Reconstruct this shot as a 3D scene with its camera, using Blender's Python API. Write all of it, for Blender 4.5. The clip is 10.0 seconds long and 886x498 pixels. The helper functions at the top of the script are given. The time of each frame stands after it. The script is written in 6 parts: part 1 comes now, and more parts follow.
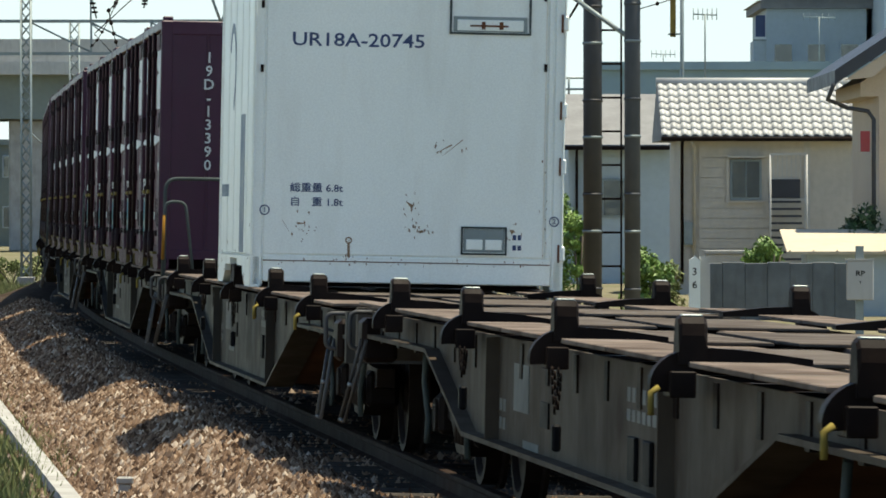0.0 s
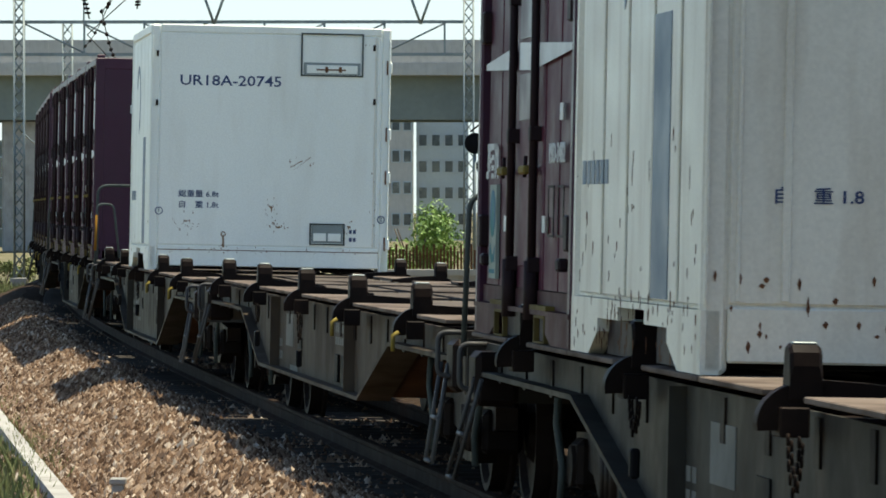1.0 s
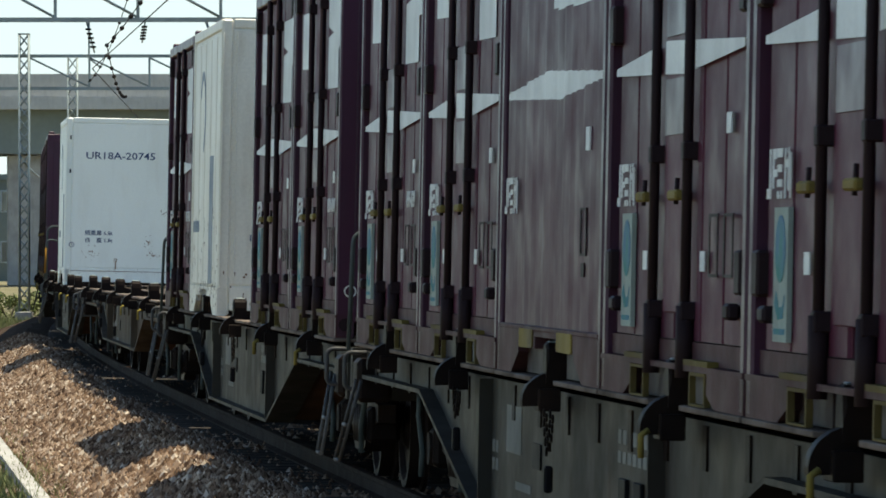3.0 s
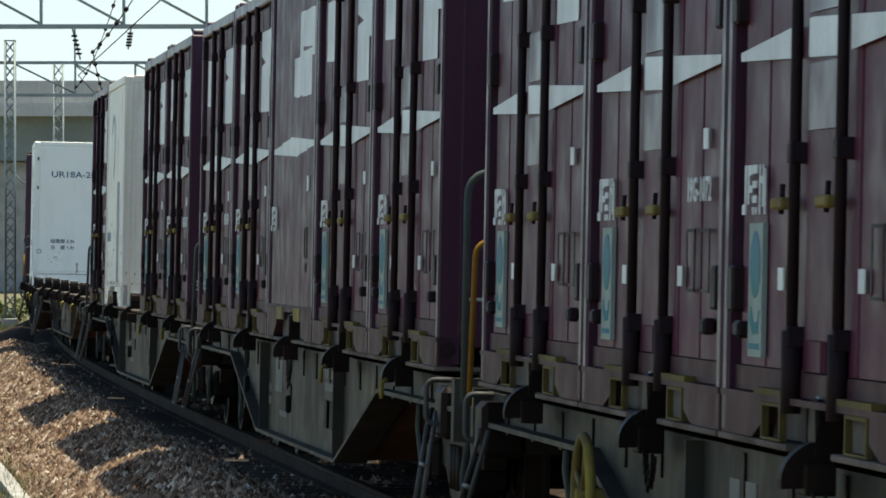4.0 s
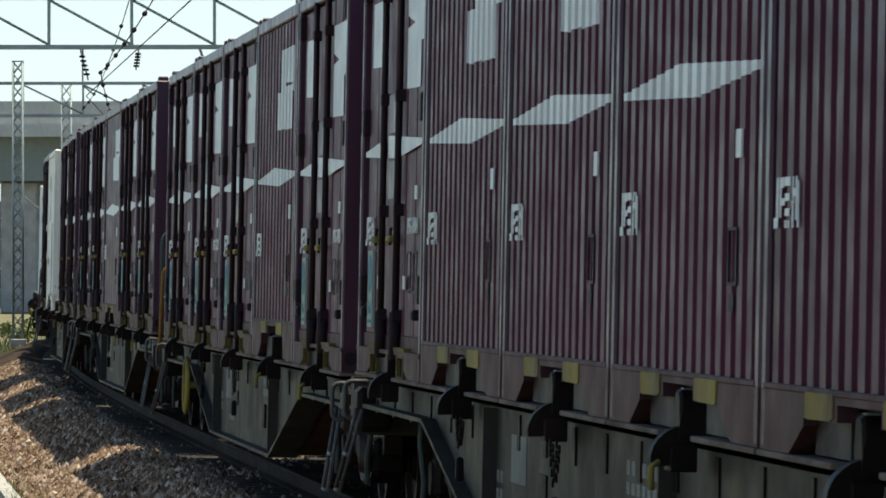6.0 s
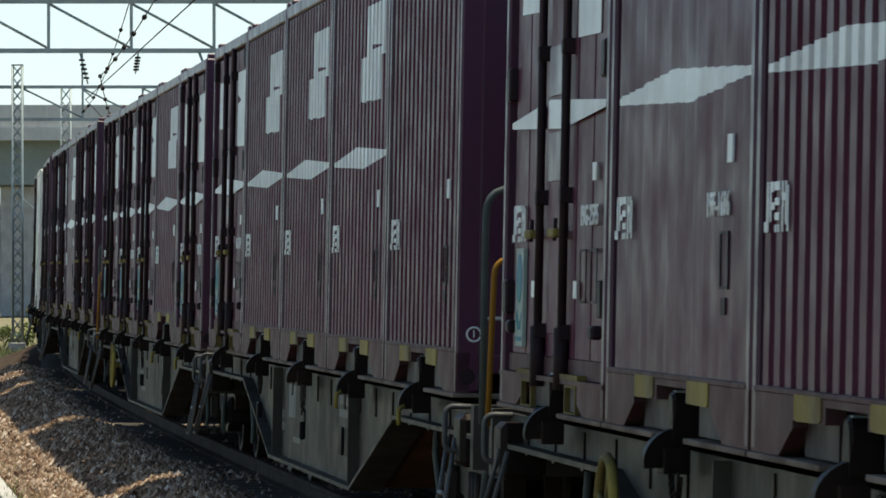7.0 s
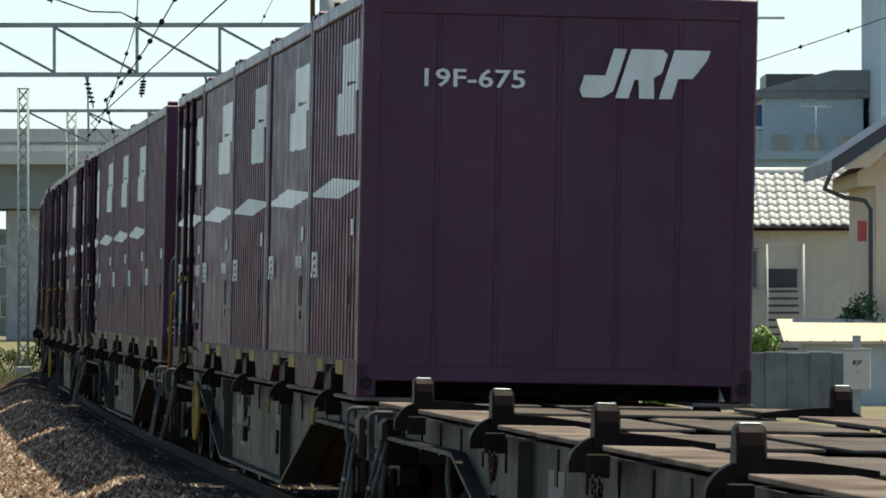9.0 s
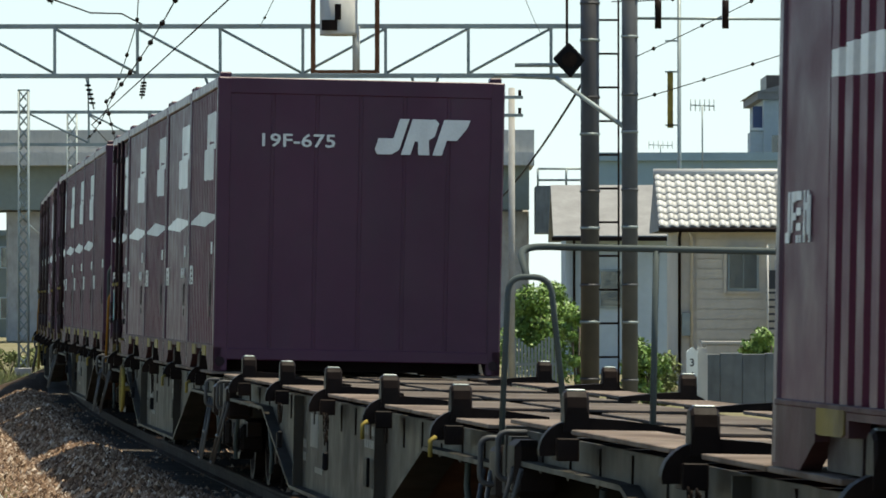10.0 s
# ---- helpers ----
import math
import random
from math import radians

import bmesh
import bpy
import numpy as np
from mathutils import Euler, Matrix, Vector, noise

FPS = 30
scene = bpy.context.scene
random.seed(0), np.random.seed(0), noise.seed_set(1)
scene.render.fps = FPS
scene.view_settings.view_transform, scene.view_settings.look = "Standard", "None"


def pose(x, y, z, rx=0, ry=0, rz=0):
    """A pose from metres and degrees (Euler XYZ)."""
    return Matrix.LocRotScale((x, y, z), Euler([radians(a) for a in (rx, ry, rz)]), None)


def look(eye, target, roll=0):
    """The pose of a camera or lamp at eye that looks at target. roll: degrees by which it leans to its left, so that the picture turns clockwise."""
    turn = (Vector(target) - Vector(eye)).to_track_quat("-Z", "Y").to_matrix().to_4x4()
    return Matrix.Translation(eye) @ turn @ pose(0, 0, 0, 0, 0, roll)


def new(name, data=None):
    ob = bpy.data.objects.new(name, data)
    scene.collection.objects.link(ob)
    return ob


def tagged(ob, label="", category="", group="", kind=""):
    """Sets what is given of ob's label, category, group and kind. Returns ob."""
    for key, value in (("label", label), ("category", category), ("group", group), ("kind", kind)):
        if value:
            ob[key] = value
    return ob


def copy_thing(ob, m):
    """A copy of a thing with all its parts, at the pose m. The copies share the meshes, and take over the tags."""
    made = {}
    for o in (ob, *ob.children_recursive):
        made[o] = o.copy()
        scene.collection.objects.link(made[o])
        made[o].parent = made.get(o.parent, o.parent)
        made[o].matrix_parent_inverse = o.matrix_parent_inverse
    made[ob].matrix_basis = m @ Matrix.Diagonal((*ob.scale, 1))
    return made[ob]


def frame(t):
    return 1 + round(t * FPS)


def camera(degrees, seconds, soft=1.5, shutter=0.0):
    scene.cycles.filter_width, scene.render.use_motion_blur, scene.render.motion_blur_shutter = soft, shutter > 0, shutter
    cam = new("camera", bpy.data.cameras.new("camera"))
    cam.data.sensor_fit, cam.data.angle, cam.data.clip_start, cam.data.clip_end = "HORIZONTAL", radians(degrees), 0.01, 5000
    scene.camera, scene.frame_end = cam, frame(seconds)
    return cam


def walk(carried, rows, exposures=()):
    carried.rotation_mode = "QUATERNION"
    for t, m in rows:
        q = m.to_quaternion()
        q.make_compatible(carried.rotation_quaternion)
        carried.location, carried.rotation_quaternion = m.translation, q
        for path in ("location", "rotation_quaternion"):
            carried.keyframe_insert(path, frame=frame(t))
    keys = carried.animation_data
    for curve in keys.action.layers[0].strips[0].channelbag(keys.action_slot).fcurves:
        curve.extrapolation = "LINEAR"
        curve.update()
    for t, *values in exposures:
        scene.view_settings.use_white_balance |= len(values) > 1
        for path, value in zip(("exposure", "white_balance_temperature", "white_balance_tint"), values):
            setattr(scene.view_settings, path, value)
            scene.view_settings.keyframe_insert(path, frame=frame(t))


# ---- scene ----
# the camera stands beside the line on a long lens and is only tilted and turned a little by hand
EYE_Z = 1.658
cam = camera(9.016, 10.0, soft=1.7, shutter=0.08)
# seconds, turn to the left, tilt upwards (degrees)
AIM = [(0.0, 0.0308, -0.406), (0.5, -0.0398, -0.4106), (1.0, -0.0398, -0.3973), (1.5, -0.0487, -0.3265), (2.0, -0.0222, -0.2118), (2.5, 0.0484, -0.115), (4.0, -0.1325, 0.0175), (4.5, -0.1501, 0.0527), (5.0, -0.0573, 0.1233), (6.5, -0.053, 0.2512), (7.0, -0.0573, 0.2644), (7.5, 0.0133, 0.2999), (8.0, -0.0487, 0.3967), (8.5, -0.1458, 0.4675), (9.0, 0.0, 0.507), (9.5, 0.0398, 0.5511), (10.0, 0.0043, 0.5205)]
walk(cam, [(t, pose(0, 0, EYE_Z, 90 + tilt, 0.03, turn)) for t, turn, tilt in AIM],
     exposures=[(0, 0.80, 7150, 1), (10, 0.80, 7150, 1)])

# ---- light ----
SUN_UP, SUN_SIDE = 76.0, 76.0          # elevation, degrees to the right of straight ahead
world = bpy.data.worlds.new("sky")
scene.world = world
world.use_nodes = True
wn = world.node_tree
sky = wn.nodes.new("ShaderNodeTexSky")
sky.sky_type = "NISHITA"
sky.sun_disc = False
sky.sun_elevation = radians(SUN_UP)
sky.sun_rotation = radians(SUN_SIDE)
sky.air_density, sky.dust_density, sky.ozone_density = 0.55, 0.1, 1.0
wn.nodes["Background"].inputs["Strength"].default_value = 0.15
wn.links.new(sky.outputs["Color"], wn.nodes["Background"].inputs["Color"])
sun = new("sun", bpy.data.lights.new("sun", "SUN"))
sun.data.energy, sun.data.angle, sun.data.color = 4.6, radians(0.55), (1.0, 0.93, 0.84)
sun.matrix_basis = look((math.sin(radians(SUN_SIDE)) * 50, math.cos(radians(SUN_SIDE)) * 50, 50 * math.tan(radians(SUN_UP))), (0, 0, 0))


# ---- materials ----
def ramp(nt, fac, stops):
    r = nt.nodes.new("ShaderNodeValToRGB")
    el = r.color_ramp.elements
    while len(el) < len(stops):
        el.new(0.5)
    for e, (p, c) in zip(el, stops):
        e.position, e.color = p, (*c, 1) if len(c) == 3 else c
    nt.links.new(fac, r.inputs["Fac"])
    return r.outputs["Color"]


def material(name, a, b=None, rough=0.6, metal=0.0, grain=30.0, blotch=1.5, bump=0.1, dirt=None, dirt_amount=0.4, streak=0.0, coat=0.0, spread=0.0, spec=0.5):
    """Two tones mixed by a large noise, a fine grain, dirt patches (stretched downwards by streak) and a bump."""
    m = bpy.data.materials.new(name)
    m.use_nodes = True
    nt = m.node_tree
    bs = nt.nodes["Principled BSDF"]
    co = nt.nodes.new("ShaderNodeTexCoord")
    b = b or tuple(c * 0.82 for c in a)

    def nz(scale, detail=4.0, vec=None):
        n = nt.nodes.new("ShaderNodeTexNoise")
        n.inputs["Scale"].default_value, n.inputs["Detail"].default_value = scale, detail
        nt.links.new(vec or co.outputs["Object"], n.inputs["Vector"])
        return n.outputs["Fac"]

    def mix(fac, c1, c2, kind="MIX"):
        x = nt.nodes.new("ShaderNodeMix")
        x.data_type, x.blend_type = "RGBA", kind
        for sock, v in ((x.inputs[0], fac), (x.inputs[6], c1), (x.inputs[7], c2)):
            if isinstance(v, (float, int)):
                sock.default_value = v
            elif isinstance(v, tuple):
                sock.default_value = (*v, 1)
            else:
                nt.links.new(v, sock)
        return x.outputs[2]

    col = ramp(nt, nz(blotch), [(0.35, a), (0.7, b)])
    fine = nz(grain, 6.0)
    col = mix(0.24, col, ramp(nt, fine, [(0.25, (0.45, 0.45, 0.45)), (0.75, (1.0, 1.0, 1.0))]), "MULTIPLY")
    if spread:
        inf = nt.nodes.new("ShaderNodeObjectInfo")
        col = mix(1.0, col, ramp(nt, inf.outputs["Random"], [(0.0, (1 - spread,) * 3), (1.0, (1.0, 1.0, 1.0))]), "MULTIPLY")
    if dirt:
        vec = None
        if streak:
            mp = nt.nodes.new("ShaderNodeMapping")
            mp.inputs["Scale"].default_value = (1, 1, 1 / (1 + streak))
            nt.links.new(co.outputs["Object"], mp.inputs["Vector"])
            vec = mp.outputs["Vector"]
        d = nz(5.0 if streak else 2.6, 6.0, vec)
        col = mix(ramp(nt, d, [(0.5, (0, 0, 0)), (0.78, (dirt_amount,) * 3)]), col, dirt)
    nt.links.new(col, bs.inputs["Base Color"])
    bs.inputs["Metallic"].default_value = metal
    bs.inputs["Specular IOR Level"].default_value = spec
    rr = ramp(nt, nz(4.0, 5.0), [(0.3, (max(rough - 0.08, 0),) * 3), (0.7, (min(rough + 0.1, 1),) * 3)])
    nt.links.new(rr, bs.inputs["Roughness"])
    bs.inputs["Coat Weight"].default_value = coat
    bs.inputs["Coat Roughness"].default_value = 0.25
    if bump:
        bp = nt.nodes.new("ShaderNodeBump")
        bp.inputs["Strength"].default_value, bp.inputs["Distance"].default_value = bump, 0.02
        nt.links.new(fine, bp.inputs["Height"])
        nt.links.new(bp.outputs["Normal"], bs.inputs["Normal"])
    return m


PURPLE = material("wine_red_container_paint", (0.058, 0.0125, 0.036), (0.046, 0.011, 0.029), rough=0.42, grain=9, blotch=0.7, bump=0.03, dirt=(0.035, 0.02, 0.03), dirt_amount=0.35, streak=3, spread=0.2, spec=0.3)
# long sides: weathered paint, its lighter base also carries the sky sheen
MAUVE = material("faded_wine_red_with_sheen", (0.100, 0.025, 0.046), (0.068, 0.017, 0.032), rough=0.48, grain=35, blotch=0.9, bump=0.03, dirt=(0.105, 0.058, 0.076), dirt_amount=0.32, streak=6, spread=0.25, spec=0.07)
# black rubber and grime; also the painted shade under the containers
GASKET = material("black_rubber_grime_and_shade", (0.020, 0.013, 0.015), (0.030, 0.019, 0.020), rough=0.55, bump=0.05, spec=0.06)
MARKWHITE = material("white_marking_paint", (0.62, 0.64, 0.62), (0.52, 0.54, 0.52), rough=0.5, grain=60, blotch=3, bump=0.02, dirt=(0.3, 0.27, 0.27), dirt_amount=0.35, streak=4)
STENCIL = material("faded_stencil_paint", (0.24, 0.24, 0.215), (0.13, 0.13, 0.115), rough=0.7, bump=0, spec=0.02)
STICKER = material("green_blue_print", (0.07, 0.23, 0.20), (0.10, 0.17, 0.33), rough=0.6, grain=40, blotch=5, bump=0.0, spec=0.03)
# white sticker paper with shade put into its base colour, plus dirt
STICKPAPER = material("shaded_sticker_paper", (0.34, 0.40, 0.35), (0.27, 0.33, 0.29), rough=0.6, grain=40, blotch=5, bump=0.0, dirt=(0.15, 0.15, 0.13), dirt_amount=0.5, streak=4, spec=0.03)
YELLOW = material("worn_yellow_paint", (0.28, 0.215, 0.05), (0.16, 0.12, 0.042), rough=0.55, grain=14, dirt=(0.05, 0.036, 0.028), dirt_amount=0.95, spec=0.02)
OLDYELLOW = material("grimed_yellow_paint", (0.15, 0.115, 0.035), (0.08, 0.06, 0.028), rough=0.6, grain=14, dirt=(0.04, 0.03, 0.024), dirt_amount=0.95, spec=0.02)
AMBER = material("orange_yellow_pipe_paint", (0.27, 0.135, 0.025), (0.21, 0.105, 0.022), rough=0.45, spec=0.02)
SILL = material("grimy_lower_rail", (0.088, 0.042, 0.046), (0.050, 0.025, 0.028), rough=0.5, dirt=(0.05, 0.035, 0.03), dirt_amount=0.6, grain=18, spec=0.02)
WHITE = material("white_reefer_paint", (0.84, 0.87, 0.80), (0.78, 0.81, 0.74), rough=0.42, grain=70, blotch=0.5, bump=0.02, dirt=(0.52, 0.49, 0.40), dirt_amount=0.28, streak=5)
WHITEOLD = material("yellowed_white_paint", (0.74, 0.715, 0.61), (0.66, 0.63, 0.53), rough=0.45, grain=60, blotch=0.9, bump=0.03, dirt=(0.30, 0.22, 0.13), dirt_amount=0.5, streak=5)
NAVY = material("dark_blue_lettering", (0.02, 0.045, 0.13), rough=0.5, bump=0)
BLUEBAND = material("faded_blue_band", (0.065, 0.11, 0.17), (0.12, 0.17, 0.22), rough=0.5, bump=0.02)
RUST = material("brown_rust", (0.16, 0.075, 0.04), (0.09, 0.045, 0.028), rough=0.9, grain=25, bump=0.3, spec=0.02)
STEEL = material("grimy_dark_steel", (0.017, 0.012, 0.010), (0.011, 0.008, 0.007), rough=0.5, grain=20, bump=0.15, dirt=(0.045, 0.027, 0.018), dirt_amount=0.5, spec=0.03)
WAGON = material("grey_blue_wagon_paint", (0.066, 0.063, 0.053), (0.040, 0.037, 0.031), rough=0.5, grain=10, bump=0.08, dirt=(0.034, 0.022, 0.016), dirt_amount=0.75, streak=3, spread=0.25, spec=0.02)
OLDWAGON = material("brown_grimed_wagon_paint", (0.098, 0.083, 0.064), (0.058, 0.045, 0.034), rough=0.6, grain=10, blotch=1.2, bump=0.08, dirt=(0.040, 0.024, 0.016), dirt_amount=0.8, streak=4, spec=0.02)
BELLYEND = material("rust_brown_plate", (0.115, 0.062, 0.038), (0.070, 0.038, 0.025), rough=0.8, grain=14, bump=0.1, spec=0.03)
DECK = material("rusty_deck_plate", (0.19, 0.15, 0.122), (0.10, 0.078, 0.063), rough=0.75, grain=22, blotch=2.5, bump=0.15, dirt=(0.05, 0.03, 0.02), dirt_amount=0.75, spec=0.02)
COVER = material("dusty_grey_cover_plate", (0.125, 0.105, 0.088), (0.070, 0.057, 0.048), rough=0.75, grain=22, blotch=2.0, bump=0.12, dirt=(0.04, 0.028, 0.02), dirt_amount=0.7, spec=0.02)
PIPE = material("grey_green_pipe", (0.085, 0.10, 0.095), (0.05, 0.06, 0.057), rough=0.45, spec=0.02)
BARE = material("worn_bare_metal", (0.10, 0.098, 0.094), (0.05, 0.05, 0.05), rough=0.5, metal=0.2, spec=0.02)
RAILTOP = material("rail_steel", (0.040, 0.027, 0.021), (0.025, 0.017, 0.013), rough=0.7, bump=0.1, spec=0.02)
WOODTIE = material("weathered_sleeper", (0.11, 0.098, 0.086), (0.045, 0.04, 0.035), rough=0.9, grain=18, bump=0.3, spread=0.3, spec=0.02)
BALLAST = material("brown_ballast", (0.055, 0.038, 0.027), (0.028, 0.020, 0.015), rough=0.95, grain=14, blotch=4, bump=0.9, dirt=(0.13, 0.10, 0.075), dirt_amount=0.5, spec=0.02)
CONCRETE = material("weathered_concrete", (0.40, 0.39, 0.36), (0.30, 0.29, 0.27), rough=0.9, grain=12, bump=0.15, dirt=(0.2, 0.18, 0.15), dirt_amount=0.5, streak=2, spec=0.1)
PALECONC = material("pale_concrete", (0.50, 0.49, 0.45), (0.42, 0.41, 0.38), rough=0.9, grain=3, blotch=0.2, bump=0.05, dirt=(0.3, 0.29, 0.26), dirt_amount=0.5, streak=4, spec=0.1)
EARTH = material("dry_earth_and_weeds", (0.19, 0.165, 0.11), (0.12, 0.12, 0.06), rough=0.95, grain=8, blotch=0.6, bump=0.6, dirt=(0.25, 0.22, 0.16), dirt_amount=0.6, spec=0.02)
GALV = material("galvanised_steel", (0.26, 0.30, 0.29), (0.20, 0.235, 0.23), rough=0.5, metal=0.3, grain=15)
STAIN = material("light_rust_stain", (0.30, 0.21, 0.13), (0.20, 0.13, 0.08), rough=0.85, grain=40, blotch=6, bump=0.05, spec=0.05)
POLE = material("brown_coated_pole", (0.046, 0.043, 0.042), (0.030, 0.029, 0.029), rough=0.5, grain=5, blotch=1.2, dirt=(0.055, 0.048, 0.044), dirt_amount=0.4, streak=6)
GREYPOLE = material("weathered_grey_pole", (0.068, 0.072, 0.073), (0.046, 0.049, 0.051), rough=0.6, grain=5, blotch=1.2, dirt=(0.11, 0.11, 0.105), dirt_amount=0.4, streak=6)
CREAM = material("cream_siding", (0.52, 0.48, 0.40), (0.46, 0.42, 0.35), rough=0.8, grain=6, blotch=0.5, bump=0.05, dirt=(0.34, 0.30, 0.24), dirt_amount=0.3, streak=4)
BEIGE = material("beige_stucco", (0.56, 0.46, 0.34), (0.50, 0.41, 0.31), rough=0.9, grain=30, blotch=0.5, bump=0.1)
TILE = material("silver_roof_tile", (0.46, 0.46, 0.43), (0.38, 0.37, 0.35), rough=0.45, grain=10, bump=0.05, spread=0.25)
BLOCKWALL = material("stained_grey_block", (0.15, 0.165, 0.165), (0.10, 0.112, 0.115), rough=0.9, grain=8, blotch=1.5, bump=0.2, dirt=(0.06, 0.06, 0.055), dirt_amount=0.5, streak=3)
GIRDER = material("grey_green_girder", (0.20, 0.235, 0.215), (0.15, 0.18, 0.17), rough=0.7, grain=3, blotch=0.3)
SLATE = material("grey_slate_roof", (0.21, 0.21, 0.203), (0.165, 0.162, 0.158), rough=0.8, grain=10, bump=0.1)
DARKROOF = material("dark_roof_edge", (0.035, 0.037, 0.045), (0.025, 0.027, 0.03), rough=0.5)
BLUEGREY = material("blue_grey_cladding", (0.24, 0.33, 0.36), (0.20, 0.29, 0.32), rough=0.6, grain=2, blotch=0.1)
PALEBLUE = material("pale_blue_render", (0.42, 0.48, 0.49), (0.36, 0.42, 0.44), rough=0.8, grain=4, blotch=0.3)
TAN = material("tan_sheet_roof", (0.55, 0.47, 0.34), (0.48, 0.40, 0.28), rough=0.7, grain=8, blotch=1)
WINDOW = material("dark_window_glass", (0.05, 0.065, 0.07), (0.035, 0.045, 0.05), rough=0.1, bump=0, spec=0.8)
BLACK = material("black_device_paint", (0.012, 0.012, 0.013), rough=0.5, bump=0, spec=0.02)
RED = material("red_paint", (0.35, 0.04, 0.04), rough=0.5)
LEAF = material("fresh_green_leaf", (0.18, 0.29, 0.05), (0.09, 0.18, 0.028), rough=0.55, grain=6, blotch=3, bump=0, spread=0.2)
DARKLEAF = material("dark_green_leaf", (0.04, 0.085, 0.02), (0.025, 0.06, 0.015), rough=0.55, grain=6, blotch=3, bump=0)
GRASS = material("verge_grass", (0.13, 0.17, 0.045), (0.19, 0.19, 0.075), rough=0.8, grain=3, blotch=1.2, bump=0)
BARK = material("bark", (0.10, 0.08, 0.06), rough=0.9, bump=0.4)


# ---- mesh helpers ----
def box(bm, x0, x1, y0, y1, z0, z1, bevel=0.0, mi=0):
    vs = [bm.verts.new((x, y, z)) for z in (z0, z1) for y in (y0, y1) for x in (x0, x1)]
    fs = [bm.faces.new([vs[i] for i in q]) for q in ((0, 2, 3, 1), (4, 5, 7, 6), (0, 1, 5, 4), (2, 6, 7, 3), (0, 4, 6, 2), (1, 3, 7, 5))]
    for f in fs:
        f.material_index = mi
    if bevel:
        es = {e for f in fs for e in f.edges}
        bmesh.ops.bevel(bm, geom=list(es), offset=bevel, segments=1, affect="EDGES")
    return bm


def prism(bm, pts, axis, a, b, mi=0):
    """A polygon (u, v) pushed from a to b along an axis: 'x' takes (y, z), 'y' takes (x, z), 'z' takes (x, y)."""
    def at(u, v, w):
        return {"x": (w, u, v), "y": (u, w, v), "z": (u, v, w)}[axis]
    lo = [bm.verts.new(at(u, v, a)) for u, v in pts]
    hi = [bm.verts.new(at(u, v, b)) for u, v in pts]
    n = len(pts)
    fs = [bm.faces.new(lo), bm.faces.new(hi[::-1])]
    for i in range(n):
        fs.append(bm.faces.new((lo[i], hi[i], hi[(i + 1) % n], lo[(i + 1) % n])))
    for f in fs:
        f.material_index = mi
    return bm


def tube(bm, pts, r, n=8, closed=False, mi=0):
    """A round bar along points."""
    pts = [Vector(p) for p in pts]
    rings = []
    m = len(pts)
    u = None
    for i, p in enumerate(pts):
        a = pts[(i - 1) % m] if closed or i else p
        b = pts[(i + 1) % m] if closed or i < m - 1 else p
        d = (b - a).normalized()
        if u is None:
            u = d.cross(Vector((0, 0, 1)) if abs(d.z) < 0.9 else Vector((1, 0, 0)))
        u = (u - d * u.dot(d)).normalized()
        v = d.cross(u)
        rings.append([bm.verts.new(p + r * (math.cos(2 * math.pi * k / n) * u + math.sin(2 * math.pi * k / n) * v)) for k in range(n)])
    for i in range(m if closed else m - 1):
        A, B = rings[i], rings[(i + 1) % m]
        for k in range(n):
            f = bm.faces.new((A[k], A[(k + 1) % n], B[(k + 1) % n], B[k]))
            f.smooth, f.material_index = True, mi
    if not closed:
        bm.faces.new(rings[0][::-1]).material_index = mi
        bm.faces.new(rings[-1]).material_index = mi
    return bm


def bent(pts, r, n=5):
    """A line of points with its inner corners rounded to radius r."""
    pts = [Vector(p) for p in pts]
    out = [pts[0]]
    for a, b, c in zip(pts, pts[1:], pts[2:]):
        u, v = (a - b).normalized(), (c - b).normalized()
        d = min(r, (a - b).length * 0.49, (c - b).length * 0.49)
        for k in range(n + 1):
            f = k / n
            out.append((b + u * d) * (1 - f) ** 2 + b * 2 * f * (1 - f) + (b + v * d) * f * f)
    return out + [pts[-1]]


def link(name, bm, mats, parent=None, label="", recalc=True):
    if recalc:
        bmesh.ops.recalc_face_normals(bm, faces=bm.faces)
    me = bpy.data.meshes.new(name)
    bm.to_mesh(me)
    bm.free()
    for m in mats if isinstance(mats, (list, tuple)) else [mats]:
        me.materials.append(m)
    ob = new(name, me)
    if parent:
        ob.parent = parent
    if label:
        ob["label"] = label
    return ob


def part(name, bm, mat, parent, label=""):
    return link(name, bm, mat, parent, label)


def boxpart(name, dims, mat, parent, label="", bevel=0.0):
    return link(name, box(bmesh.new(), *dims, bevel=bevel), mat, parent, label)


def writing(name, text, size, mat, parent, m, stretch=1.0, label="", depth=0.002):
    """Lettering as a thin mesh; m takes the text's own plane into the thing's space."""
    cu = bpy.data.curves.new(name, "FONT")
    cu.body, cu.size, cu.extrude, cu.align_x, cu.align_y, cu.resolution_u = text, size, depth, "CENTER", "CENTER", 2
    cu.offset = size * 0.012
    tmp = new(name, cu)
    me = bpy.data.meshes.new_from_object(tmp.evaluated_get(bpy.context.evaluated_depsgraph_get()))
    bpy.data.objects.remove(tmp)
    bpy.data.curves.remove(cu)
    me.transform(m @ Matrix.Diagonal((stretch, 1, 1, 1)))
    me.materials.clear()
    me.materials.append(mat)
    ob = new(name, me)
    ob.parent = parent
    if label:
        ob["label"] = label
    return ob


def on_side(x, y, z):
    """The plane of writing on a left side: it reads towards the rear."""
    return Matrix(((0, 0, -1, x), (-1, 0, 0, y), (0, 1, 0, z), (0, 0, 0, 1)))


def on_rear(x, y, z):
    """The plane of writing on a rear end, or on any face towards the camera."""
    return Matrix(((1, 0, 0, x), (0, 0, -1, y), (0, 1, 0, z), (0, 0, 0, 1)))


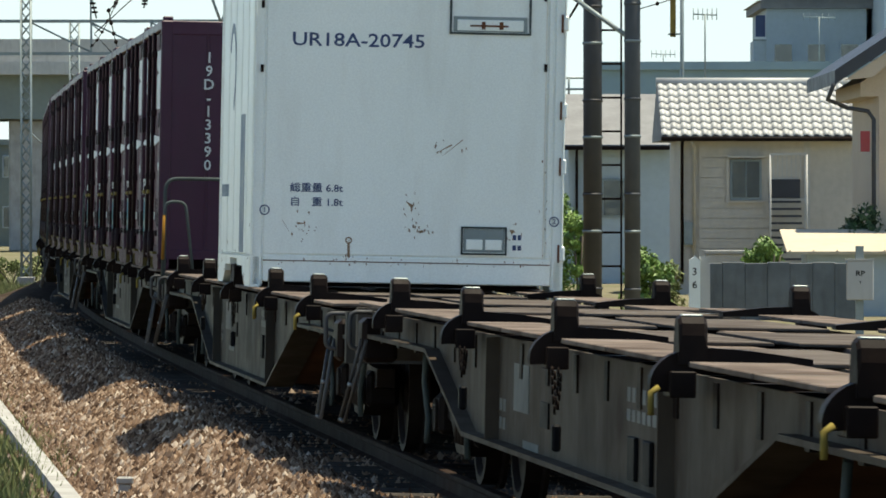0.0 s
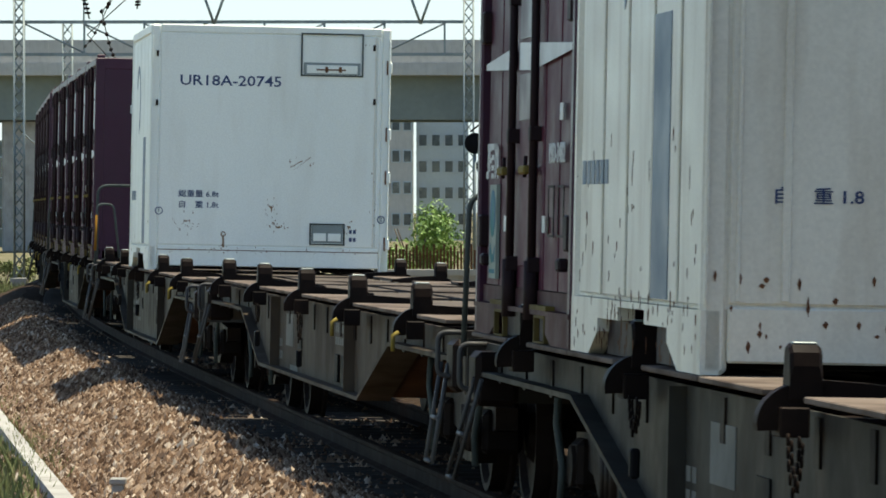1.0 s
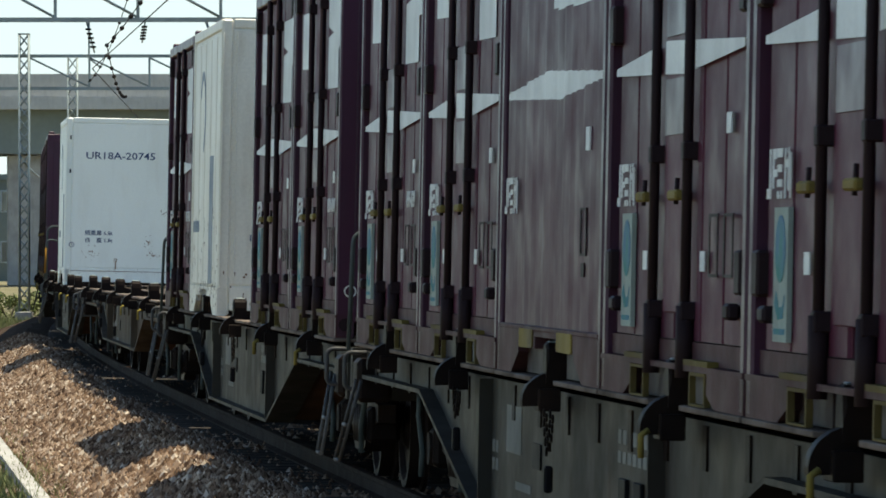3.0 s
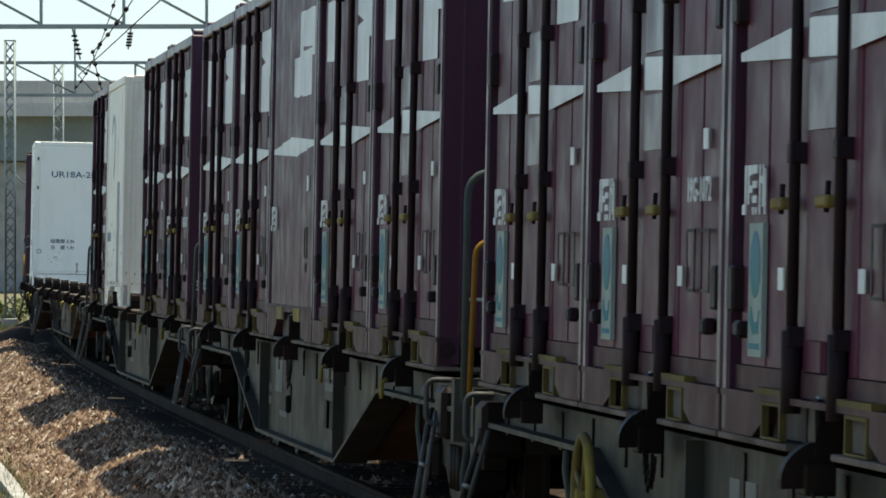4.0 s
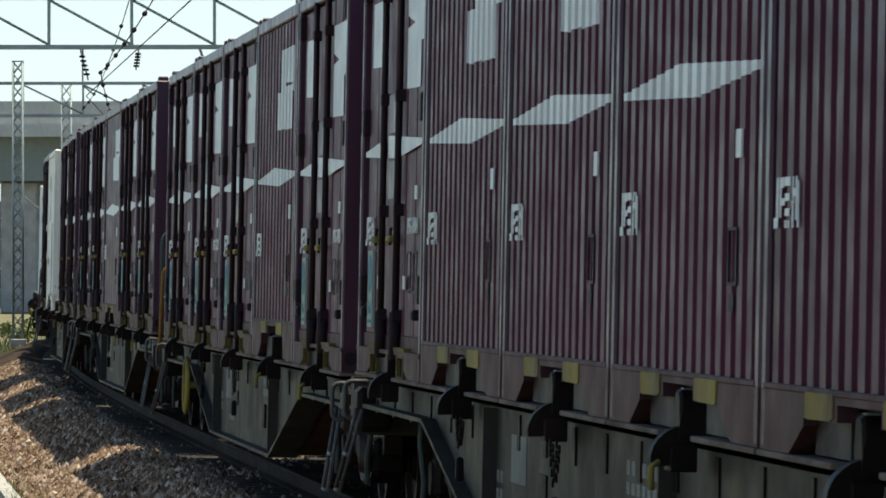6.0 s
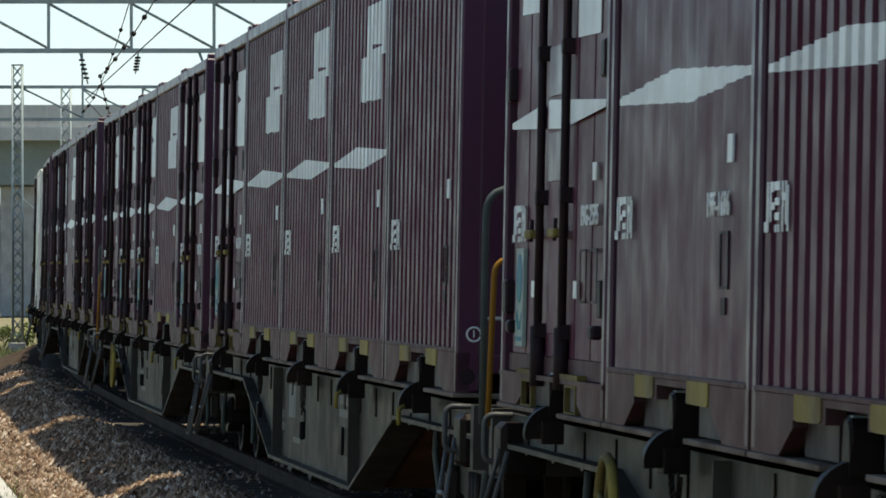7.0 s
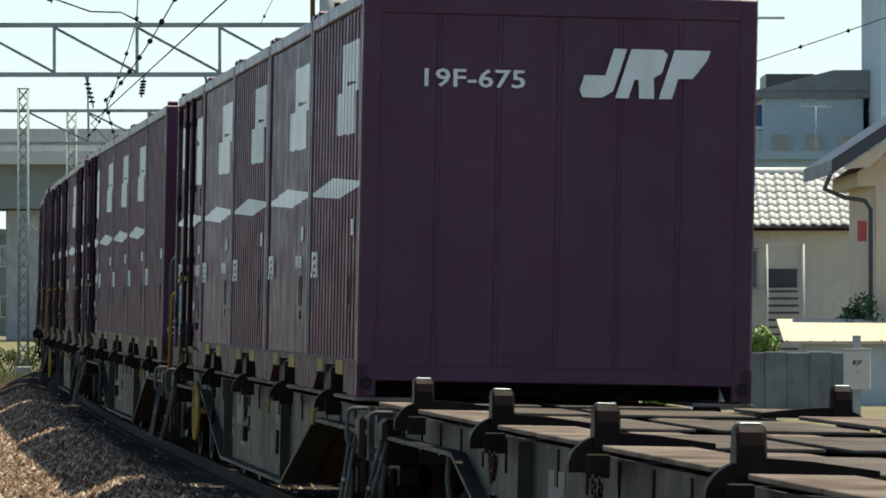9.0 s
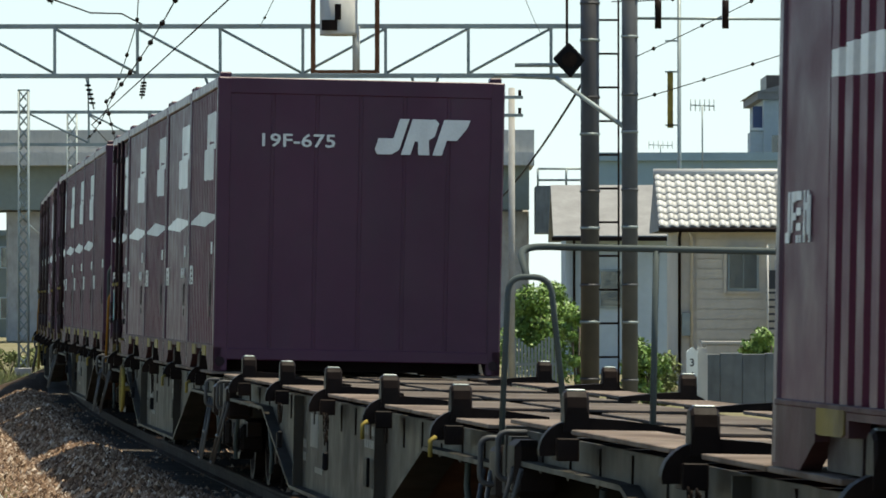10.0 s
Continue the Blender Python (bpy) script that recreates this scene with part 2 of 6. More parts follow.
# ---- the line: a long easy curve to the right with the outer rail raised ----
CANT = 1.16


def heading(s):
    u = max(min(s - 60.0, 108.0), -60.0)
    far = s - 60.0 - u
    return radians(-6.034) + 0.000259 * u + 7.288e-6 * u * u + (far * (0.000259 + 2 * 7.288e-6 * u) if far < 0 else 0.0)


STEP = 0.5
S_MIN, S_MAX = -200.0, 460.0
_line = {}
_x, _y = -2.067, 60.0
for _i in range(int((S_MAX - 60) / STEP) + 1):
    _s = 60 + _i * STEP
    _line[round(_s / STEP)] = (_x, _y)
    _h = heading(_s + STEP / 2)
    _x, _y = _x + math.sin(_h) * STEP, _y + math.cos(_h) * STEP
_x, _y = -2.067, 60.0
for _i in range(int((60 - S_MIN) / STEP) + 1):
    _s = 60 - _i * STEP
    _line[round(_s / STEP)] = (_x, _y)
    _h = heading(_s - STEP / 2)
    _x, _y = _x - math.sin(_h) * STEP, _y - math.cos(_h) * STEP


def centre(s):
    k = math.floor(s / STEP)
    f = s / STEP - k
    (x0, y0), (x1, y1) = _line[k], _line[k + 1]
    return x0 + (x1 - x0) * f, y0 + (y1 - y0) * f


def beside(s, across, z=0.0):
    """A point on the canted line's cross-section: metres to the right of the centre, metres above the rail."""
    x, y = centre(s)
    h, c = heading(s), radians(CANT)
    a, zz = across * math.cos(c) + z * math.sin(c), z * math.cos(c) - across * math.sin(c)
    return Vector((x + a * math.cos(h), y - a * math.sin(h), zz))


def riding(s, half=7.1):
    """The pose of a vehicle whose middle is at s, carried on two bogies."""
    a, b = centre(s + half), centre(s - half)
    yaw = math.degrees(math.atan2(a[0] - b[0], a[1] - b[1]))
    return pose((a[0] + b[0]) / 2, (a[1] + b[1]) / 2, 0, 0, CANT, -yaw)


# where the train is: middle of wagon 7 at t, the other wagons by their distance ahead
PITCH = 3.776
LEAD = {-4: 224.2, -3: 203.8, -2: 183.4, -1: 163.0, 0: 142.6, 1: 122.26, 2: 101.60, 3: 81.60, 4: 61.36, 5: 40.57, 6: 20.73, 7: 0.0, 8: -20.4, 9: -40.12}


def along(t):
    return 34.415 + 13.254 * (t - 9) - 0.0155 * (t - 9) ** 2 + 2.5 * PITCH


BEATS = [0.5 * i for i in range(21)]
moving = []          # (thing, wagon, pose on that wagon)


# ---- ground and track ----
def sweep(name, s0, s1, ds, profile, mats, parent=None, label="", wob=0.0, closed=False):
    """A cross-section (across, up) carried along the line."""
    bm = bmesh.new()
    rows = []
    n = int((s1 - s0) / ds)
    for i in range(n + 1):
        s = s0 + i * ds
        ring = []
        for a, z in profile:
            p = beside(s, a, z)
            if wob:
                p.z += wob * noise.noise(Vector((p.x * 0.9, p.y * 0.5, 3.1)))
                p.x += wob * 2 * noise.noise(Vector((p.x * 0.7, p.y * 0.35, 9.7)))
            ring.append(bm.verts.new(p))
        rows.append(ring)
    m = len(profile)
    for A, B in zip(rows, rows[1:]):
        for k in range(m if closed else m - 1):
            bm.faces.new((A[k], B[k], B[(k + 1) % m], A[(k + 1) % m]))
    if closed:
        bm.faces.new(rows[0]), bm.faces.new(rows[-1])
    return link(name, bm, mats, parent, label)


bm = bmesh.new()
gx = [-3000, -600, -150, -60, -30, -15, -8, 0, 8, 15, 30, 60, 150, 600, 3000]
gy = [-400, -60, 0, 30, 60, 100, 150, 220, 320, 500, 900, 1800, 4200]
grid = [[bm.verts.new((x, y, -0.62)) for x in gx] for y in gy]
for r0, r1 in zip(grid, grid[1:]):
    for i in range(len(gx) - 1):
        bm.faces.new((r0[i], r0[i + 1], r1[i + 1], r1[i]))
tagged(link("ground", bm, EARTH), "dry earth with patches of weeds beside the railway", "ground", kind="structure")

BED = [(-3.6, -0.62), (-2.75, -0.55), (-2.1, -0.36), (-1.65, -0.15), (-1.42, -0.11), (-1.2, -0.15), (-1.05, -0.20), (0, -0.21), (1.05, -0.20), (1.4, -0.12), (1.7, -0.16), (2.6, -0.50), (3.4, -0.62)]
tagged(sweep("ballast_bed", -150, 330, 0.8, BED, BALLAST, wob=0.05), "bed of brown crushed stone under the track", "ballast", kind="structure")

track = tagged(new("railway_track"), "worn railway track on sleepers in brown ballast", "track", kind="structure")
RAIL = [(-0.06, -0.153), (0.06, -0.153), (0.06, -0.14), (0.012, -0.12), (0.012, -0.045), (0.034, -0.03), (0.034, -0.004), (0.025, 0), (-0.025, 0), (-0.034, -0.004), (-0.034, -0.03), (-0.012, -0.045), (-0.012, -0.12), (-0.06, -0.14)]
for side in (-0.566, 0.566):
    sweep("rail", -150, 330, 1.5, [(a + side, z) for a, z in RAIL], RAILTOP, track, closed=True)
tie = bmesh.new()
box(tie, -1.02, 1.02, -0.1, 0.1, -0.14, 0, bevel=0.015)
tie_ob = None
s = 20.0
while s < 200:
    p = beside(s, 0, -0.155)
    if tie_ob is None:
        o = tie_ob = link("sleeper", tie, WOODTIE, track)
    else:
        o = new("sleeper", tie_ob.data)
        o.parent = track
    o.matrix_basis = pose(p.x, p.y, p.z, 0, CANT, -math.degrees(heading(s)))
    s += 0.62

rest = bmesh.new()
for s0, s1 in ((-150, 20), (200, 320)):
    s = s0 + 0.3
    while s < s1:
        m = pose(*beside(s, 0, -0.155), 0, CANT, -math.degrees(heading(s)))
        vs = [rest.verts.new(m @ Vector((x, y, z))) for z in (-0.14, 0) for y in (-0.1, 0.1) for x in (-1.02, 1.02)]
        for q in ((0, 2, 3, 1), (4, 5, 7, 6), (0, 1, 5, 4), (2, 6, 7, 3), (0, 4, 6, 2), (1, 3, 7, 5)):
            rest.faces.new([vs[i] for i in q])
        s += 0.62
tagged(link("far_sleepers", rest, WOODTIE, track), kind="stuff")

# loose stones of the ballast, one uncountable heap
rng = np.random.default_rng(5)
vs, fs = [], []
octa = np.array([(1, 0, 0), (-1, 0, 0), (0, 1, 0), (0, -1, 0), (0, 0, 1), (0, 0, -1)], float)
faces = [(0, 2, 4), (2, 1, 4), (1, 3, 4), (3, 0, 4), (2, 0, 5), (1, 2, 5), (3, 1, 5), (0, 3, 5)]
prof_a = [p[0] for p in BED]
prof_z = [p[1] for p in BED]
for i in range(86000):
    s = 33 + 75 * rng.random() ** 1.7
    a = rng.uniform(-2.9, -0.95) if i % 6 else rng.uniform(-1.05, 0.9)
    p = beside(s, a, float(np.interp(a, prof_a, prof_z)))
    p.z += 0.05 * noise.noise(Vector((p.x * 0.9, p.y * 0.5, 3.1))) + 0.006
    size = rng.uniform(0.02, 0.052)
    sh = octa * size * rng.uniform(0.6, 1.3, 3) + rng.uniform(-0.3, 0.3, (6, 3)) * size
    ang = rng.uniform(0, 6.28)
    c, sn = math.cos(ang), math.sin(ang)
    sh = sh @ np.array([[c, -sn, 0], [sn, c, 0], [0, 0, 1]])
    b = len(vs)
    vs.extend((sh + np.array(p)).tolist())
    fs.extend((x + b, y + b, z + b) for x, y, z in faces)
me = bpy.data.meshes.new("ballast_stones")
me.from_pydata(vs, [], fs)
STONE = bpy.data.materials.new("crushed_stone")
STONE.use_nodes = True
nt = STONE.node_tree
geo = nt.nodes.new("ShaderNodeNewGeometry")
c = ramp(nt, geo.outputs["Random Per Island"], [(0.0, (0.058, 0.035, 0.023)), (0.3, (0.150, 0.094, 0.061)), (0.6, (0.232, 0.154, 0.104)), (0.88, (0.35, 0.26, 0.187)), (1.0, (0.56, 0.47, 0.375))])
nt.links.new(c, nt.nodes["Principled BSDF"].inputs["Base Color"])
nt.nodes["Principled BSDF"].inputs["Roughness"].default_value = 0.95
nt.nodes["Principled BSDF"].inputs["Specular IOR Level"].default_value = 0.05
me.materials.append(STONE)
tagged(new("ballast_stones", me), "loose brown and grey crushed stones on the track bed", "gravel", kind="stuff")

# concrete edge of the cable trough along the foot of the ballast
KERB = [(-2.80, -0.62), (-2.80, -0.44), (-2.66, -0.44), (-2.66, -0.62)]
tagged(sweep("trough_kerb", 30, 62, 0.8, KERB, CONCRETE, closed=True), "pale concrete kerb at the foot of the ballast", "kerb", kind="structure")


def stake(x, y, h):
    ob = tagged(new("marker_stake"), "short pale concrete marker stake by the ballast", "stake")
    ob.location = (x, y, -0.62)
    boxpart("shaft", (-0.045, 0.045, -0.045, 0.045, 0, h), CONCRETE, ob, bevel=0.008)
    boxpart("cap", (-0.06, 0.06, -0.06, 0.06, h, h + 0.05), CONCRETE, ob, bevel=0.01)


p = beside(40.2, -2.35, 0)
stake(p.x, p.y, 0.32)


def tufts(name, spots, n, h, label):
    vs, fs = [], []
    for k in range(n):
        x0, x1, y0, y1, z = spots[k % len(spots)]
        x, y = rng.uniform(x0, x1), rng.uniform(y0, y1)
        hh, w, a = h * rng.uniform(0.4, 1.2), h * 0.05, rng.uniform(0, 6.28)
        dx, dy = math.cos(a), math.sin(a)
        lx, ly = rng.normal(0, 0.3 * hh, 2)
        b = len(vs)
        vs += [(x - dx * w, y - dy * w, z), (x + dx * w, y + dy * w, z), (x + lx * 0.5 + dx * w * 0.7, y + ly * 0.5 + dy * w * 0.7, z + hh * 0.6), (x + lx, y + ly, z + hh)]
        fs += [(b, b + 1, b + 2), (b, b + 2, b + 3)]
    me = bpy.data.meshes.new(name)
    me.from_pydata(vs, [], fs)
    me.materials.append(GRASS)
    return tagged(new(name, me), label, "grass", kind="stuff")


tufts("verge_grass", [(-4.1, -2.9, 38, 52, -0.62), (-4.3, -3.05, 36, 60, -0.62), (-5.2, -3.6, 50, 75, -0.62), (-17, -9.5, 120, 190, -0.62), (-14, -11, 140, 165, -0.62)], 14000, 0.26, "thin green and straw-coloured grass beside the ballast")


# ---- wagons ----
def bogie(parent, y):
    b = new("bogie")
    b.parent = parent
    b.location = (0, y, 0)
    fr = bmesh.new()
    for sx in (-0.78, 0.78):
        prism(fr, [(-1.25, 0.46), (-1.25, 0.58), (-0.55, 0.60), (-0.3, 0.72), (0.3, 0.72), (0.55, 0.60), (1.25, 0.58), (1.25, 0.46), (0.6, 0.40), (0.3, 0.24), (-0.3, 0.24), (-0.6, 0.40)], "x", sx - 0.06, sx + 0.06)
        for ax in (-0.95, 0.95):
            box(fr, sx - 0.11, sx + 0.11, ax - 0.14, ax + 0.14, 0.32, 0.56, bevel=0.03)
            tube(fr, [(sx * 1.0 - 0.13 * (1 if sx < 0 else -1), ax, 0.43), (sx + 0.02 * (1 if sx < 0 else -1), ax, 0.43)], 0.1, 10)
        for k in (-0.16, 0.0, 0.16):
            tube(fr, [(sx * 1.04, k, 0.30), (sx * 1.04, k, 0.55)], 0.06, 8)
    box(fr, -0.8, 0.8, -0.2, 0.2, 0.45, 0.66, bevel=0.03)
    part("side_frames", fr, STEEL, b)
    for ax in (-0.95, 0.95):
        w = bmesh.new()
        for sx in (-0.566, 0.566):
            out = -1 if sx < 0 else 1
            n = 24
            prof = [(0.0, 0.075), (0.12, 0.07), (0.16, 0.03), (0.33, 0.03), (0.36, 0.065), (0.405, 0.065), (0.405, -0.03), (0.43, -0.045), (0.43, -0.07), (0.33, -0.07), (0.16, -0.03), (0.0, -0.05)]
            rings = [[w.verts.new((sx + out * dx, ax * 0 + r * math.cos(2 * math.pi * k / n), r * math.sin(2 * math.pi * k / n))) for k in range(n)] for r, dx in prof if r > 0]
            for A, B in zip(rings, rings[1:]):
                for k in range(n):
                    w.faces.new((A[k], A[(k + 1) % n], B[(k + 1) % n], B[k]))
            w.faces.new(rings[0]), w.faces.new(rings[-1])
        tube(w, [(-0.62, 0, 0), (0.62, 0, 0)], 0.08, 10)
        ws = part("wheelset", w, STEEL, b)
        ws.location = (0, ax, 0.43)
    for k in (-1, 1):
        rod = bmesh.new()
        tube(rod, [(-0.93, k * 1.25, 0.78), (-0.93, k * 1.3, 0.62), (-0.93, k * 1.05, 0.42), (-0.93, k * 1.1, 0.26)], 0.02, 6)
        part("brake_rod", rod, PIPE, b)
    return b


def lock_block(parent, sx, y, lever):
    """Container lock on the deck: an upright rounded block, arms across the deck and a hook over its edge."""
    bm = bmesh.new()
    x = sx * 1.17
    prism(bm, [(y - 0.07, 1.01), (y - 0.07, 1.12), (y - 0.06, 1.165), (y - 0.03, 1.19), (y + 0.03, 1.195), (y + 0.06, 1.18), (y + 0.07, 1.14), (y + 0.07, 1.01)], "x", x - 0.055, x + 0.055)
    bmesh.ops.bevel(bm, geom=[e for e in bm.edges if abs(e.verts[0].co.x - e.verts[1].co.x) < 0.01 and e.verts[0].co.z > 1.05 and e.verts[1].co.z > 1.05], offset=0.012, segments=1, affect="EDGES")
    prism(bm, [(x - sx * 0.05, 1.012), (x - sx * 0.05, 1.075), (x - sx * 0.22, 1.065), (x - sx * 0.46, 1.036), (x - sx * 0.46, 1.012)], "y", y - 0.06, y + 0.06)
    ob = part("lock_block", bm, STEEL, parent)
    # pale cap: worn metal with the sunlit glint put into its colour
    boxpart("worn_top", (x - 0.04, x + 0.04, y - 0.028, y + 0.028, 1.190, 1.199), GALV, ob, "pale cap, sunlit glint painted on the worn top", bevel=0.003)
    hook = bmesh.new()
    cx = sx * 1.165
    outer = [(cx + sx * 0.165 * math.sin(a), 0.93 + 0.135 * math.cos(a)) for a in [math.pi * k / 16 for k in range(10)]]
    inner = [(cx + sx * 0.075 * math.sin(a), 0.92 + 0.06 * math.cos(a)) for a in [math.pi * k / 16 for k in range(10)]][::-1]
    prism(hook, outer + inner, "y", y - 0.05, y + 0.03)
    part("lock_hook", hook, STEEL, ob)
    bm = bmesh.new()
    box(bm, min(sx * 1.16, sx * 1.26), max(sx * 1.16, sx * 1.26), y - 0.10, y + 0.08, 0.885, 0.985, bevel=0.005)
    part("lock_case", bm, STEEL, ob)
    if sx < 0 and lever:
        h = bmesh.new()
        tube(h, [(-1.31, y - 0.14, 0.925), (-1.34, y - 0.15, 0.905), (-1.34, y - 0.16, 0.82)], 0.013, 8)
        part("lever", h, YELLOW, ob, "yellow lock lever")
    return ob


def chain(parent, y, drop):
    bm = bmesh.new()
    for side in (-1, 1):
        for i in range(9):
            f = i / 8
            yy = y + side * 0.11 * (1 - f ** 2)
            z = 0.88 - drop * f
            r = 0.02
            pts = [(-1.24 + (0.012 if i % 2 else 0), yy + r * 0.6 * math.cos(a), z + r * math.sin(a)) for a in [math.pi * k / 3 for k in range(6)]]
            tube(bm, pts, 0.005, 5, closed=True)
    part("chain", bm, STEEL, parent)
    bm = bmesh.new()
    box(bm, -1.26, -1.22, y - 0.10, y - 0.04, 0.80 - drop - 0.1, 0.82 - drop, bevel=0.01)
    part("lock_pin", bm, BLACK, parent)


def build_wagon(foot=0.31, reach=3.2, paint=WAGON):
    """A flat wagon; foot is the height of the belly's lower edge and reach half its length."""
    w = new("flat_wagon")
    bm = bmesh.new()
    for sx in (-0.34, 0.34):
        box(bm, sx - 0.06, sx + 0.06, -9.95, 9.95, 0.62, 0.955)
    for k in range(-9, 10):
        box(bm, -1.12, 1.12, k * 1.02 - 0.05, k * 1.02 + 0.05, 0.78, 0.95)
    part("centre_sill", bm, STEEL, w)
    boxpart("floor_plate", (-1.06, 1.06, -9.8, 9.8, 0.90, 0.925), STEEL, w)
    for sx in (-0.34, 0.34):
        boxpart("deck_beam", (sx - 0.13, sx + 0.13, -9.95, 9.95, 0.955, 0.985), DECK, w)
    for sx in (-0.72, 0.72):
        boxpart("deck_pipe", (sx - 0.03, sx + 0.03, -9.95, 9.95, 0.93, 0.975), STEEL, w)
    # cover plates over the middle, between the lock arms
    for i in range(6):
        y0 = max(-9.75, (2.5 - i) * PITCH - 1.25)
        y1 = min(9.75, (2.5 - i) * PITCH + 1.25)
        for x0, x1 in ((-0.80, -0.12), (0.0, 0.80)):
            boxpart("cover_plate", (x0, x1, y0, y1, 0.988, 1.004), COVER, w, "dusty steel cover plate", bevel=0.003)
    belly = [(-9.93, 0.82), (-9.93, 0.965), (9.93, 0.965), (9.93, 0.82), (5.9, 0.82), (reach, foot), (-reach, foot), (-5.9, 0.82)]
    for sx in (-1, 1):
        bm = bmesh.new()
        prism(bm, belly, "x", sx * 1.09, sx * 1.11)
        part("side_sill", bm, paint, w)
        edge = [(9.93, 0.82), (5.9, 0.82), (reach, foot), (-reach, foot), (-5.9, 0.82), (-9.93, 0.82)]
        for (y0, z0), (y1, z1) in zip(edge, edge[1:]):
            bm = bmesh.new()
            d = Vector((y1 - y0, z1 - z0)).normalized()
            nrm = (-d.y * 0.012, d.x * 0.012)
            prism(bm, [(y0 - nrm[0], z0 - nrm[1]), (y1 - nrm[0], z1 - nrm[1]), (y1 + nrm[0], z1 + nrm[1]), (y0 + nrm[0], z0 + nrm[1])], "x", sx * 0.98, sx * 1.19)
            part("flange", bm, paint, w)
        for yy in (-3.0, 3.0):
            bm = bmesh.new()
            box(bm, min(sx * 1.11, sx * 1.18), max(sx * 1.11, sx * 1.18), yy - 0.012, yy + 0.012, foot + 0.01, 0.96)
            part("web_stiffener", bm, paint, w)
        for i in range(5):
            y = (2 - i) * PITCH
            for ya, yb in ((y + 0.42, y + PITCH / 2 - 0.03), (y - PITCH / 2 + 0.03, y - 0.42)):
                boxpart("deck_plate", (min(sx * 0.86, sx * 1.238), max(sx * 0.86, sx * 1.238), ya, yb, 1.008, 1.03), DECK, w, "rusty steel deck plate", bevel=0.004)
            lock_block(w, sx, y, i > 2)
    chain(w, -0.25, 0.17)
    chain(w, 3.55, 0.12)
    # stencilled panels on the deep middle of the sill
    boxpart("stencil_patch", (-1.114, -1.11, 1.75, 2.35, 0.62, 0.85), STENCIL, w, "worn white stencil patch")
    boxpart("stencil_patch", (-1.114, -1.11, 1.35, 1.95, 0.45, 0.49), STENCIL, w, "worn white stencil patch")
    bm = bmesh.new()
    for k in range(5):
        for z0, z1 in ((0.60, 0.66), (0.51, 0.57)):
            box(bm, -1.1125, -1.11, 3.3 - k * 0.15, 3.4 - k * 0.15, z0, z1)
    for k in range(6):
        for z0, z1 in ((0.80, 0.86), (0.72, 0.77)):
            box(bm, -1.1125, -1.11, -1.75 - k * 0.15, -1.65 - k * 0.15, z0, z1)
    tagged(part("stencilling", bm, STENCIL, w, "faded white stencilled characters"), kind="stuff")
    for yy in (-1.9, -2.35):
        boxpart("slot", (-1.13, -1.111, yy - 0.1, yy + 0.1, 0.48, 0.66), BLACK, w, bevel=0.004)
    boxpart("slot", (-1.12, -1.111, 0.95, 1.25, 0.58, 0.70), BLACK, w)
    for y in (7.1, -7.1):
        bogie(w, y)
    # brake gear between the bogies
    bm = bmesh.new()
    tube(bm, [(-0.2, -1.6, 0.5), (-0.2, 0.4, 0.5)], 0.2, 14)
    part("air_tank", bm, STEEL, w)
    # sloping plates that close the belly across its ends
    for sy in (-1, 1):
        bm = bmesh.new()
        prism(bm, [(sy * 5.85, 0.825), (sy * reach, foot + 0.01), (sy * reach, foot + 0.04), (sy * 5.85, 0.855)], "x", -1.085, 1.085)
        part("belly_end", bm, BELLYEND, w, "rust-brown sloping end plate")
    for sy in (-1, 1):
        bm = bmesh.new()
        box(bm, -1.2, 1.2, sy * 9.98 - 0.06, sy * 9.98 + 0.06, 0.66, 0.985)
        part("end_beam", bm, paint, w)
        bm = bmesh.new()
        box(bm, -0.13, 0.13, min(sy * 9.9, sy * 10.19), max(sy * 9.9, sy * 10.19), 0.76, 0.98, bevel=0.03)
        part("coupler", bm, STEEL, w)
        # corner grab loop and step
        bm = bmesh.new()
        y = sy * 9.5
        tube(bm, bent([(-1.15, y, 0.965), (-1.285, y, 0.965), (-1.285, y, 0.74), (-1.15, y, 0.74)], 0.05), 0.014, 8)
        part("grab_loop", bm, BARE, w, "pale pipe grab loop")
        bm = bmesh.new()
        for dy in (-0.16, 0.16):
            tube(bm, [(-1.22, y + dy - sy * 0.25, 0.80), (-1.32, y + dy, 0.30)], 0.013, 6)
        tube(bm, [(-1.32, y - 0.16, 0.30), (-1.32, y + 0.16, 0.30)], 0.013, 6)
        tube(bm, [(-1.28, y - 0.16 - sy * 0.1, 0.52), (-1.28, y + 0.16 - sy * 0.1, 0.52)], 0.013, 6)
        part("step", bm, BARE, w, "bare metal step")
        bm = bmesh.new()
        box(bm, -1.22, -1.0, y - 0.14, y + 0.2, 0.66, 0.93, bevel=0.03)
        part("corner_bracket", bm, STEEL, w)
    return w


